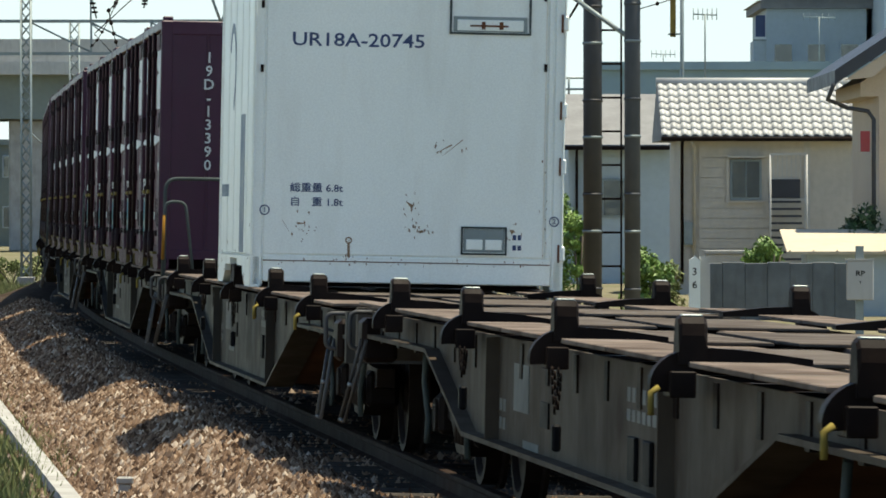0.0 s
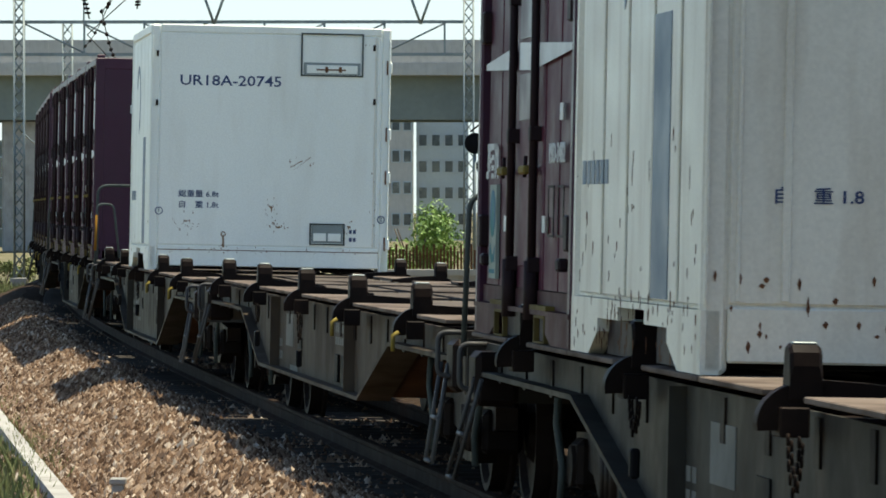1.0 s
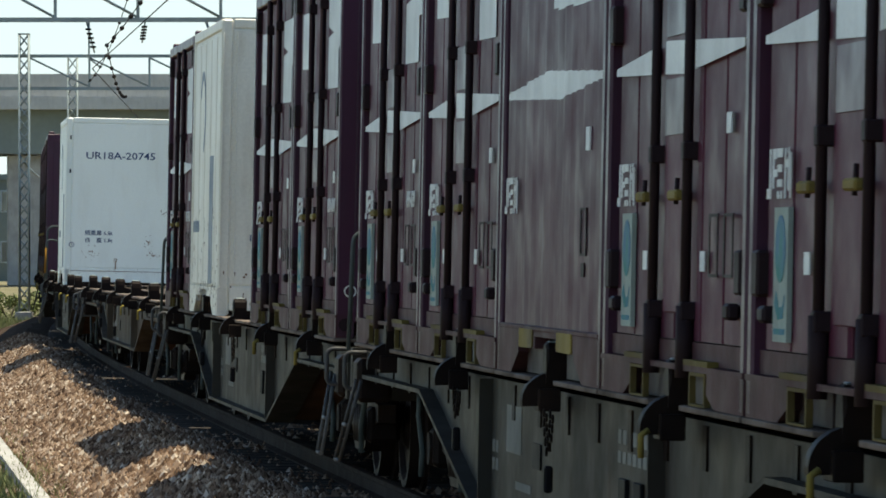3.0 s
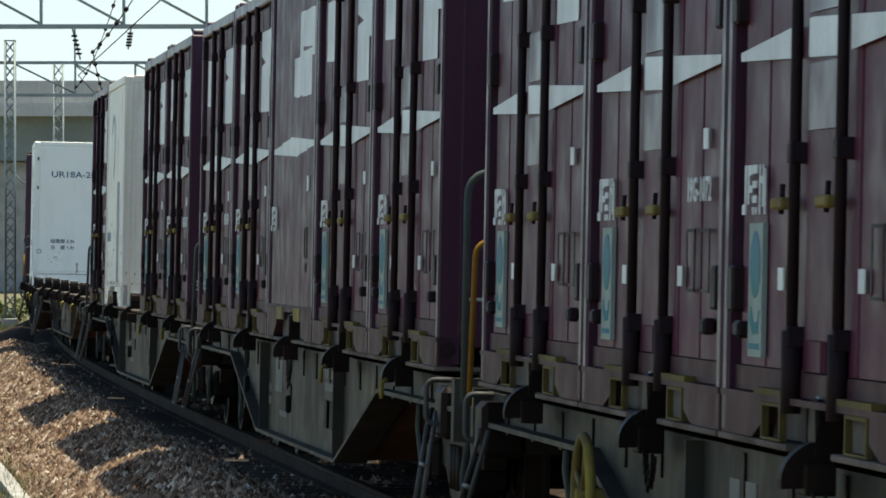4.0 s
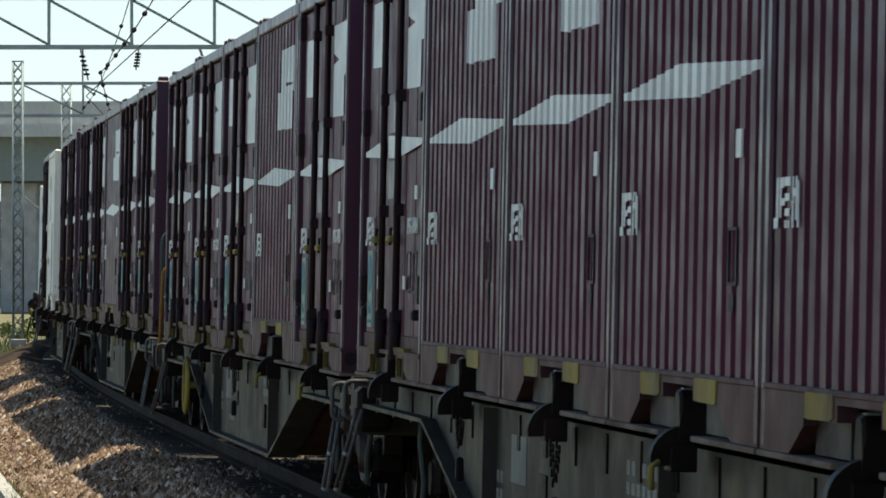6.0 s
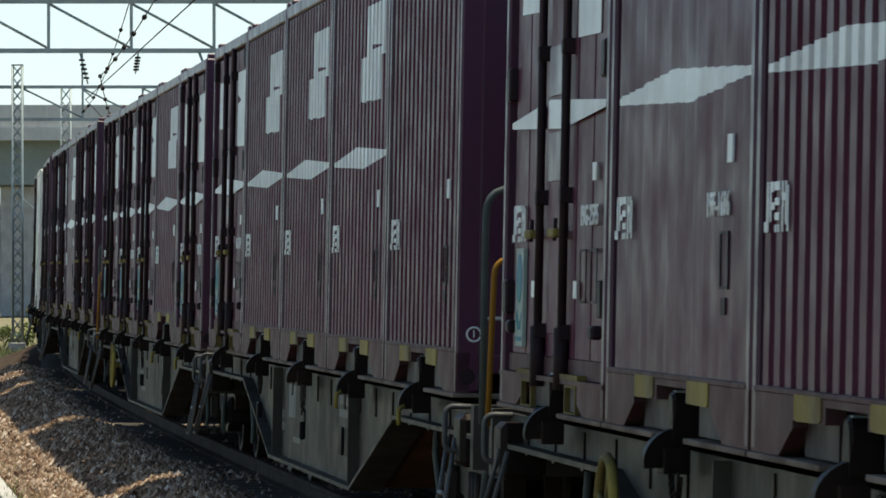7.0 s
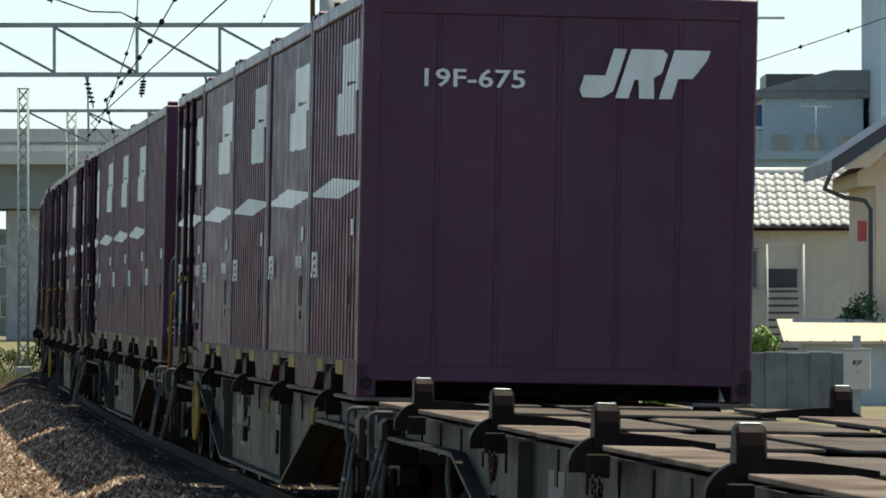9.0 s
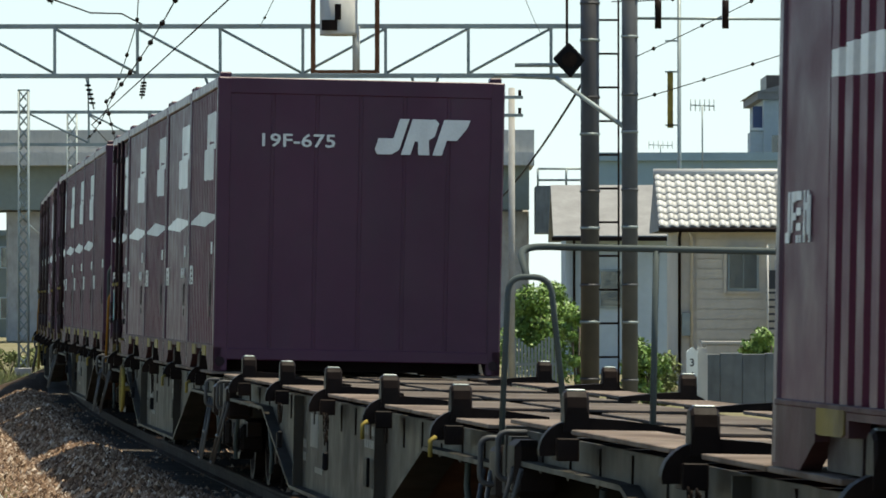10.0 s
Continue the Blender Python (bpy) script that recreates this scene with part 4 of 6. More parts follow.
def reefer(old):
    """White insulated container with a door at its rear end."""
    wall = WHITEOLD if old else WHITE
    c = new("refrigerated_container")
    bm = bmesh.new()
    box(bm, -W2 + 0.02, W2 - 0.02, -L2 + 0.01, L2 - 0.01, 0.22, H - 0.03, bevel=0.02)
    part("insulated_body", bm, wall, c)
    for sx in (-1, 1):
        bm = bmesh.new()
        lower_rail(bm, sx, 0.235)
        part("bottom_rail", bm, wall, c)
        for k in range(5):
            bm = bmesh.new()
            y = 1.62 - k * 0.72
            x = sx * (W2 - 0.02)
            box(bm, min(x, x + sx * 0.012), max(x, x + sx * 0.012), y - 0.62, y + 0.03, 0.25, H - 0.12, bevel=0.008)
            part("side_panel", bm, wall, c)
        bm = bmesh.new()
        box(bm, min(sx * W2, sx * (W2 - 0.06)), max(sx * W2, sx * (W2 - 0.06)), -L2 + 0.08, L2 - 0.08, H - 0.09, H, bevel=0.01)
        part("top_rail", bm, wall, c)
        for sy in (-1, 1):
            bm = bmesh.new()
            box(bm, min(sx * W2, sx * (W2 - 0.1)), max(sx * W2, sx * (W2 - 0.1)), min(sy * L2, sy * (L2 - 0.1)), max(sy * L2, sy * (L2 - 0.1)), 0.0, H, bevel=0.02)
            part("corner_post", bm, wall, c)
    x = -W2 + 0.0075
    bm = bmesh.new()
    flat_patch(bm, x, [(-0.5, 0.26), (-0.95, 0.26), (-0.95, 1.36), (-0.5, 1.36)])
    part("blue_band", bm, BLUEBAND, c, "faded blue painted band")
    bm = bmesh.new()
    ring = [math.pi * (0.15 + 1.2 * k / 12) for k in range(13)]
    flat_patch(bm, x, [(0.55 + 0.36 * math.cos(q), 1.75 + 0.38 * math.sin(q)) for q in ring] + [(0.55 + 0.28 * math.cos(q), 1.75 + 0.30 * math.sin(q)) for q in ring[::-1]])
    part("blue_mark", bm, BLUEBAND, c)
    bm = bmesh.new()
    for k in range(6):
        box(bm, x - 0.003, x, 1.5 - k * 0.14, 1.6 - k * 0.14, 0.71, 0.81)
    tagged(part("lettering", bm, BLUEBAND, c), kind="stuff")
    # rear end: panel seam, lower sill, vent frames, lettering
    y = -L2
    bm = bmesh.new()
    box(bm, -W2 + 0.1, W2 - 0.16, y - 0.002, y + 0.03, 0.26, H - 0.09, bevel=0.006)
    box(bm, W2 - 0.14, W2 - 0.1, y - 0.002, y + 0.03, 0.26, H - 0.09, bevel=0.006)
    part("end_panel", bm, wall, c)
    boxpart("end_bottom_rail", (-W2 + 0.1, W2 - 0.1, y - 0.004, y + 0.03, 0.045, 0.25), wall, c, bevel=0.008)
    boxpart("end_top_rail", (-W2 + 0.1, W2 - 0.1, y - 0.004, y + 0.03, H - 0.08, H), wall, c, bevel=0.008)
    if not old:
        y -= 0.002
        for x0, x1, z0, z1, w in ((0.30, 0.94, 2.0, 2.44, 0.016), (0.42, 0.78, 0.28, 0.50, 0.014)):
            bm = bmesh.new()
            for q in ((x0, x1, z0, z0 + w), (x0, x1, z1 - w, z1), (x0, x0 + w, z0 + w, z1 - w), (x1 - w, x1, z0 + w, z1 - w)):
                box(bm, q[0], q[1], y - 0.014, y, q[2], q[3])
            part("vent_frame", bm, PIPE, c, "grey metal vent frame")
        for x0, x1, z0, z1 in ((0.33, 0.91, 2.02, 2.14), (0.44, 0.76, 0.30, 0.485)):
            boxpart("vent_recess", (x0, x1, y - 0.005, y, z0, z1), GALV, c, "grey vent opening")
        for x0, x1, z0, z1 in ((0.36, 0.88, 2.03, 2.115), (0.46, 0.59, 0.32, 0.40), (0.61, 0.74, 0.32, 0.40)):
            boxpart("vent_flap", (x0, x1, y - 0.01, y, z0, z1), wall, c, bevel=0.004)
        bm = bmesh.new()
        box(bm, 0.46, 0.76, y - 0.013, y - 0.01, 2.06, 2.075)
        box(bm, 0.55, 0.58, y - 0.014, y - 0.01, 2.04, 2.10)
        box(bm, 0.69, 0.72, y - 0.014, y - 0.01, 2.04, 2.10)
        part("vent_latch", bm, RUST, c)
        writing("number", "UR18A-20745", 0.148, NAVY, c, on_rear(-0.41, y - 0.001, 1.93), 1.22)
        writing("weight_line", "総重量 6.8t", 0.078, NAVY, c, on_rear(-0.72, y - 0.001, 0.775), 1.1)
        writing("weight_line", "自　重 1.8t", 0.078, NAVY, c, on_rear(-0.72, y - 0.001, 0.665), 1.1)
        for xx, zz, tx in ((-1.12, 0.60, "1"), (1.15, 0.55, "2")):
            bm = bmesh.new()
            tube(bm, [(xx + 0.036 * math.cos(a), y, zz + 0.036 * math.sin(a)) for a in [2 * math.pi * k / 16 for k in range(16)]], 0.005, 5, closed=True)
            part("number_ring", bm, NAVY, c)
            writing("number", tx, 0.055, NAVY, c, on_rear(xx, y - 0.001, zz))
        bm = bmesh.new()
        for dx, dz in ((0.84, 0.42), (0.88, 0.42), (0.84, 0.34), (0.88, 0.34)):
            box(bm, dx - 0.014, dx + 0.014, y - 0.003, y, dz - 0.02, dz + 0.02)
        part("stencil_bars", bm, NAVY, c)
        # rust: a weeping bolt hole, scrapes and the streaked sill
        bm = bmesh.new()
        tube(bm, [(-0.46 + 0.022 * math.cos(q), y - 0.002, 0.375 + 0.022 * math.sin(q)) for q in [2 * math.pi * k / 12 for k in range(12)]], 0.006, 5, closed=True)
        for pts in ([(-0.469, 0.35), (-0.451, 0.35), (-0.446, 0.24), (-0.454, 0.11), (-0.466, 0.2)], [(-0.50, 0.25), (-0.494, 0.25), (-0.496, 0.16)], [(-0.43, 0.24), (-0.424, 0.24), (-0.43, 0.13)], [(-0.02, 0.69), (0.04, 0.66), (0.03, 0.60), (0.02, 0.64)], [(0.07, 0.455), (0.12, 0.465), (0.13, 0.45), (0.10, 0.44)],
                    [(-0.88, 0.20), (-0.60, 0.185), (-0.40, 0.20), (-0.36, 0.15), (-0.55, 0.13), (-0.70, 0.16), (-0.88, 0.14)], [(0.5, 0.2), (0.9, 0.2), (0.88, 0.18), (0.52, 0.185)], [(0.80, 0.48), (0.84, 0.48), (0.82, 0.44)], [(-0.98, 0.52), (-0.975, 0.52), (-0.91, 0.41)], [(-0.87, 0.51), (-0.80, 0.50), (-0.86, 0.49)],
                    [(0.2, 1.06), (0.33, 1.14), (0.34, 1.13)], [(0.24, 1.03), (0.42, 1.18), (0.42, 1.17)]):
            prism(bm, pts, "y", y - 0.0015, y)
        # chipped paint in loose clusters, denser towards the sill
        chips = random.Random(5)
        for cx, cz, sx, sz, n in ((-0.82, 0.47, 0.07, 0.05, 16), (0.02, 0.64, 0.03, 0.05, 14), (0.10, 0.45, 0.05, 0.03, 14), (0.82, 0.46, 0.03, 0.04, 8), (-0.46, 0.24, 0.02, 0.06, 10),
                                  (0.3, 1.1, 0.12, 0.06, 8), (-0.1, 0.21, 0.6, 0.02, 30), (0.75, 0.22, 0.2, 0.02, 12), (1.08, 0.5, 0.02, 0.3, 10), (0.95, 2.2, 0.03, 0.2, 6)):
            for k in range(n):
                px, pz = chips.gauss(cx, sx), max(0.18, chips.gauss(cz, sz))
                if abs(px) > 1.1:
                    continue
                w, h = chips.uniform(0.002, 0.008), chips.uniform(0.004, 0.018)
                prism(bm, [(px - w, pz), (px - 0.2 * w, pz + h), (px + w, pz + 0.4 * h), (px + 0.3 * w, pz - h)], "y", y - 0.0035, y)
        tagged(part("rust_mark", bm, STAIN, c), "brown rust runs and scrapes", kind="stuff")
        for zz in (0.30, 0.98, 1.42, 2.1):
            boxpart("hinge", (W2 - 0.03, W2 + 0.012, y - 0.02, y + 0.03, zz - 0.06, zz + 0.06), wall, c, bevel=0.01)
            boxpart("hinge_pin", (W2 - 0.045, W2 - 0.03, y - 0.012, y, zz - 0.07, zz + 0.07), RUST, c)
        for xx, zz in ((1.06, 1.75), (1.05, 2.3), (-1.16, 1.7), (-1.16, 2.2)):
            boxpart("clip", (xx - 0.012, xx + 0.012, y - 0.01, y, zz - 0.03, zz + 0.03), STEEL, c)
        boxpart("seam", (-W2 + 0.1, W2 - 0.1, y - 0.005, y + 0.01, 0.205, 0.213), RUST, c)
        boxpart("seam", (W2 - 0.165, W2 - 0.155, y - 0.001, y + 0.01, 0.26, 2.4), WHITEOLD, c)
    else:
        writing("weight_line", "自　重 1.8", 0.066, NAVY, c, on_rear(-0.80, y - 0.004, 0.655), 1.15)
        for x0, x1 in ((-1.1, -1.085), (-0.93, -0.90), (-0.5, -0.47), (0.0, 0.03), (0.5, 0.53)):
            boxpart("batten", (x0, x1, y - 0.012, y, 0.27, 2.38), wall, c, bevel=0.004)
    bm = bmesh.new()
    spots = random.Random(11 if old else 4)
    for k in range(110 if old else 14):
        yy, low = spots.uniform(-1.8, 1.8), spots.random() < 0.6
        z = spots.uniform(0.02, 0.28) if low else spots.uniform(0.32, 0.9)
        w, h = spots.uniform(0.004, 0.013), spots.uniform(0.006, 0.02) * (1 + 1.2 * old * spots.random())
        xs = -W2 if z < 0.235 else -W2 + 0.0075
        prism(bm, [(yy - w, z), (yy - w * 0.3, z + h), (yy + w, z + h * 0.7), (yy + w * 0.4, z - h)], "x", xs - 0.0015, xs)
    if old:
        for k in range(60):
            xx, z = spots.uniform(-1.2, 1.15), max(0.06, spots.gauss(0.2, 0.09))
            w, h = spots.uniform(0.004, 0.014), spots.uniform(0.008, 0.03)
            prism(bm, [(xx - w, z), (xx, z + h), (xx + w, z + 0.3 * h), (xx + 0.2 * w, z - h)], "y", -L2 - 0.006, -L2 - 0.002)
    tagged(part("rust_mark", bm, RUST, c), "brown rust along the bottom", kind="stuff")
    fork_marks(c, 0.235, False)
    return c


DOOR_L = "wine-red steel container with rod-locked side doors, faded paint and painted sheen"
RIB_L = "wine-red steel container with closely corrugated sides, faded and with painted sheen"
SMOOTH_L = "wine-red steel container with shallow-fluted sides, faded and with painted sheen"
GROUP = "containers on the train"
masters = {
    "D": tagged(door_container(), DOOR_L, "container", GROUP),
    "R": tagged(closed_container(15, 0.04, (0.08, 0.58, 0.66, 1.0)), RIB_L, "container", GROUP),
    "S": tagged(closed_container(5, 0.007, (0.16, 0.5, 0.66, 1.0)), SMOOTH_L, "container", GROUP),
    "Q": tagged(closed_container(10, 0.04, (0.08, 0.58, 0.66, 1.0), 0.90), "wine-red steel container with a plain panel beside corrugated sides", "container", GROUP),
    "N": tagged(closed_container(15, 0.04, (0.08, 0.58, 0.66, 1.0), band=False), "wine-red corrugated container with no white band", "container", GROUP),
    "P": tagged(closed_container(12, 0.04, (0.08, 0.58, 0.66, 1.0), rail=0.26), "wine-red corrugated container on a deep pale bottom rail", "container", GROUP),
    "U": tagged(reefer(False), "white refrigerated container with navy lettering and rust marks", "container", GROUP),
    "V": tagged(reefer(True), "yellowed white refrigerated container with a faded blue band", "container", GROUP),
}
LOAD = {-4: "DDDDD", -3: "DDDDD", -2: "DDDDD", -1: "DDDDD", 0: "DDDDD", 1: "--U--", 3: "DV-DD", 4: "DDSDD", 5: "DDDPD", 6: "DRRRN", 7: "DSRSR", 9: "--Q--"}
used = set()
box_at = {}
for k, row in LOAD.items():
    for i, kind in enumerate(row):
        if kind == "-":
            continue
        c = masters[kind] if kind not in used else copy_thing(masters[kind], Matrix())
        used.add(kind)
        box_at[k, i] = c
        moving.append((c, k, Matrix.Translation((0, (2 - i) * PITCH, 1.032))))


def number(k, i, text):
    c = box_at[k, i]
    smooth = LOAD[k][i] in "SRPN"
    writing("number", text, 0.125, MARKWHITE, c, on_side(-W2 + (0.003 if smooth else 0.014), -1.2 if not smooth else -1.06, 0.85), 1.15)


for k, i, text in ((7, 0, "19G-2595"), (7, 1, "19F-1686"), (7, 3, "19F-1902"), (5, 4, "19G-783"), (6, 0, "19G-5014"), (4, 0, "19F-629"), (3, 0, "19D-3482"), (3, 4, "19D-6047"), (5, 1, "19G-1072")):
    number(k, i, text)
last = box_at[7, 4]
last["label"] = "wine-red steel container with white lettering on its end"
writing("number", "19F-675", 0.155, MARKWHITE, last, on_rear(-0.545, -L2 - 0.010, 1.965), 1.32)
# the owner's mark as plain slanted blocks
bm = bmesh.new()
for pts in ([(0.0, 0.14), (0.05, 0.0), (0.23, 0.0), (0.31, 0.14), (0.31, 1.0), (0.19, 1.0), (0.19, 0.45), (0.0, 0.45)],
            [(0.35, 0.0), (0.47, 0.0), (0.47, 0.38), (0.51, 0.38), (0.57, 0.0), (0.71, 0.0), (0.64, 0.42), (0.70, 0.52), (0.70, 0.9), (0.64, 1.0), (0.35, 1.0)],
            [(0.75, 0.0), (0.87, 0.0), (0.87, 0.42), (1.0, 0.42), (1.08, 0.8), (1.08, 1.0), (0.75, 1.0)]):
    prism(bm, [(0.135 + 0.675 * u + (0.32 * v - 0.1) * 0.30, 1.87 + 0.304 * v) for u, v in pts], "y", -L2 - 0.013, -L2 - 0.009)
part("owner_mark", bm, MARKWHITE, last, "white slanted owner's mark")
far = box_at[0, 4]
far["label"] = "wine-red steel container with a white number down its end"
for q, ch in enumerate("19D-13390"):
    writing("number", ch, 0.15, MARKWHITE, far, on_rear(-0.74, -L2 - 0.010, 2.13 - q * 0.135))
for k in (3, 6):
    bm = bmesh.new()
    tube(bm, [(-1.135 + 0.036 * math.cos(a), -L2 - 0.002, 0.30 + 0.036 * math.sin(a)) for a in [2 * math.pi * q / 18 for q in range(18)]], 0.005, 5, closed=True)
    part("number_ring", bm, MARKWHITE, box_at[k, 4])
    writing("number", "1", 0.05, MARKWHITE, box_at[k, 4], on_rear(-1.135, -L2 - 0.002, 0.30))


# ---- overhead line ----
def frame_beam(name, y, x0, x1, zb, zt, pitch, turn, label):
    """Trussed beam across the tracks: two chords, verticals and diagonals that meet at turn."""
    g = tagged(new(name), label, "gantry")
    r = 0.045
    for z in (zb, zt):
        bm = bmesh.new()
        box(bm, x0, x1, y - r, y + r, z - r, z + r)
        part("chord", bm, GALV, g)
    x = turn
    xs = []
    while x > x0:
        x -= pitch
    x += pitch
    while x < x1:
        xs.append(x)
        x += pitch
    for x in xs:
        boxpart("vertical", (x - 0.03, x + 0.03, y - 0.03, y + 0.03, zb + r, zt - r), GALV, g)
    for a, b in zip(xs, xs[1:]):
        bm = bmesh.new()
        if b <= turn + 0.01:
            tube(bm, [(a, y, zt - r), (b, y, zb + r)], 0.03, 6)
        else:
            tube(bm, [(b, y, zt - r), (a, y, zb + r)], 0.03, 6)
        part("diagonal", bm, GALV, g)
    return g


def lattice_mast(name, x, y, z1, w, label, z0=-0.62):
    m = tagged(new(name), label, "mast")
    m.location = (x, y, z0)
    h = z1 - z0
    for sx in (-1, 1):
        for sy in (-1, 1):
            bm = bmesh.new()
            tube(bm, [(sx * w / 2, sy * w / 2, 0), (sx * w / 2, sy * w / 2, h)], 0.028, 5)
            part("leg", bm, GALV, m)
    n = int(h / (w * 1.25))
    bm = bmesh.new()
    for sy in (-1, 1):
        for k in range(n):
            za, zc = h * k / n, h * (k + 1) / n
            tube(bm, [(-w / 2, sy * w / 2, za), (w / 2, sy * w / 2, zc)], 0.014, 4)
            tube(bm, [(w / 2, sy * w / 2, za), (-w / 2, sy * w / 2, zc)], 0.014, 4)
    tagged(part("lacing", bm, GALV, m), kind="stuff")
    boxpart("cap", (-w / 2 - 0.03, w / 2 + 0.03, -w / 2 - 0.03, w / 2 + 0.03, h, h + 0.03), GALV, m)
    boxpart("footing", (-w * 0.9, w * 0.9, -w * 0.9, w * 0.9, 0, 0.35), CONCRETE, m, bevel=0.02)
    return m


G1, G2 = 110.0, 161.0
gantry_a = frame_beam("overhead_gantry", G1, -11.0, 2.72, 6.05, 7.02, 1.62, -2.75, "grey-green trussed gantry beam over the railway")
for x in (-4.4, -0.36):
    for d in (-0.26, 0.26):
        bm = bmesh.new()
        tube(bm, [(x + d, G1, 6.02), (x, G1, 5.3)], 0.03, 6)
        part("hanger", bm, GALV, gantry_a)
bm = bmesh.new()
tube(bm, [(-6.95, G1, 6.02), (-6.95, G1, 5.3), (-6.75, G1, 5.14)], 0.02, 6)
part("steady_arm", bm, GALV, gantry_a)
gantry_b = frame_beam("overhead_gantry", G2, -13.4, 0.7, 6.12, 7.05, 1.72, -5.0, "grey-green trussed gantry beam further along the line")
lattice_mast("lattice_mast", -12.0, G2 - 0.4, 7.65, 0.27, "slender galvanised lattice mast carrying a gantry beam")
lattice_mast("lattice_mast", 0.85, G2 - 0.4, 7.65, 0.27, "slender galvanised lattice mast carrying a gantry beam")
lattice_mast("lattice_mast", -11.0, G1, 7.3, 0.35, "slender galvanised lattice mast carrying a gantry beam")
lattice_mast("lattice_mast", -15.2, 230.0, 9.3, 0.38, "distant galvanised lattice mast behind the gantries")


def insulator(x, y, z, drop, lean):
    """A string of sheds hanging from a beam."""
    o = tagged(new("insulator"), "ribbed line insulator hanging from the gantry", "insulator", "insulators on the gantry")
    o.location = (x, y, z)
    bm = bmesh.new()
    tube(bm, [(0, 0, 0), (lean, 0, -drop)], 0.018, 6)
    part("rod", bm, GALV, o)
    for k in range(5):
        f = 0.25 + k * 0.14
        bm = bmesh.new()
        c0 = Vector((lean * f, 0, -drop * f))
        tube(bm, [c0 + Vector((0, 0, 0.02)), c0, c0 - Vector((0, 0, 0.02))], 0.06, 10)
        part("shed", bm, STEEL, o)


insulator(-7.0, G1, 6.02, 0.62, 0.16)
insulator(-5.85, G1, 6.02, 0.42, -0.06)
insulator(-7.85, G1 - 0.1, 7.75, 0.3, 0.2)


def wire(name, pts, r, label, beads=0, mat=None):
    bm = bmesh.new()
    pts = [Vector(p) for p in pts]
    tube(bm, pts, r, 5)
    o = tagged(link(name, bm, mat or STEEL), label, "wire")
    n = beads
    for k in range(n):
        f = (k + 0.5) / n * (len(pts) - 1)
        i = min(int(f), len(pts) - 2)
        p = pts[i].lerp(pts[i + 1], f - i)
        bm = bmesh.new()
        bmesh.ops.create_icosphere(bm, subdivisions=1, radius=r * 4.5)
        bmesh.ops.translate(bm, verts=bm.verts, vec=p)
        part("clamp", bm, STEEL, o)
    return o


def sagged(a, b, sag, n=10):
    a, b = Vector(a), Vector(b)
    return [a.lerp(b, k / n) - Vector((0, 0, sag * 4 * (k / n) * (1 - k / n))) for k in range(n + 1)]


ca, cb, cc = centre(62), centre(112), centre(164)
wire("contact_wire", [(ca[0] + 0.1, ca[1], 5.15), (cb[0] - 0.15, cb[1], 5.15), (cc[0] + 0.15, cc[1], 5.15), (-9.0, 230, 5.15)], 0.010, "thin dark contact wire above the track")
wire("messenger_wire", sagged((ca[0], ca[1], 6.3), (-6.6, G1, 5.55), 0.25) + sagged((-6.6, G1, 5.55), (-9.1, G2, 5.9), 0.35), 0.011, "thin dark messenger wire with clamps", beads=22)
wire("feeder_wire", sagged((-3.4, 66, 9.5), (-6.0, G1, 7.1), 0.3) + sagged((-6.0, G1, 7.1), (-10.2, G2, 6.3), 0.4), 0.011, "thin dark feeder wire with clamps", beads=16)
wire("jumper_wire", [(-7.8, G1 - 0.1, 7.6), (-6.9, G1 - 0.1, 7.28), (-6.3, G1, 7.27), (-5.9, G1, 7.06)], 0.016, "short dark jumper wire above the beam")
wire("feeder_wire", sagged((3.3, G1, 7.5), (8.6, 104, 8.2), 0.25), 0.011, "thin dark feeder wire with clamps", beads=7)
wire("feeder_wire", sagged((3.6, G1 - 1.5, 5.48), (9.5, 112, 7.5), 0.05), 0.010, "thin dark feeder wire with clamps", beads=6)
wire("signal_cable", sagged((2.72, G1, 5.9), (0.9, 160.5, 3.9), 0.3), 0.026, "thick dark cable slung from the pole", mat=BLACK)
wire("side_cable", sagged((-15.2, 229.8, 4.6), (-12.0, G2 - 0.5, 4.0), 0.5), 0.03, "thick pale cable slung beside the mast", mat=GALV)


def steel_pole(x, y, z1, r, ladder, mat, tone):
    p = tagged(new("steel_pole"), tone + " coated steel pole with bands" + (" and a side ladder" if ladder else ""), "pole")
    p.location = (x, y, -0.62)
    h = z1 + 0.62
    bm = bmesh.new()
    tube(bm, [(0, 0, 0), (0, 0, h * 0.5), (0, 0, h)], r, 18)
    part("shaft", bm, mat, p)
    for k in range(9):
        bm = bmesh.new()
        z = 0.7 + k * 0.92 + 0.2 * (k % 2)
        tube(bm, [(0, 0, z), (0, 0, z + 0.05)], r * 1.09, 18)
        part("band", bm, GALV if k % 2 else mat, p)
    if ladder:
        bm = bmesh.new()
        tube(bm, [(0.56, 0, 0.3), (0.56, 0, h)], 0.022, 6)
        part("ladder_rail", bm, STEEL, p)
        for k in range(int(h / 0.66)):
            bm = bmesh.new()
            tube(bm, [(r * 0.9, 0, 0.5 + k * 0.66), (0.58, 0, 0.5 + k * 0.66)], 0.024, 6)
            part("rung", bm, STEEL, p)
    return p


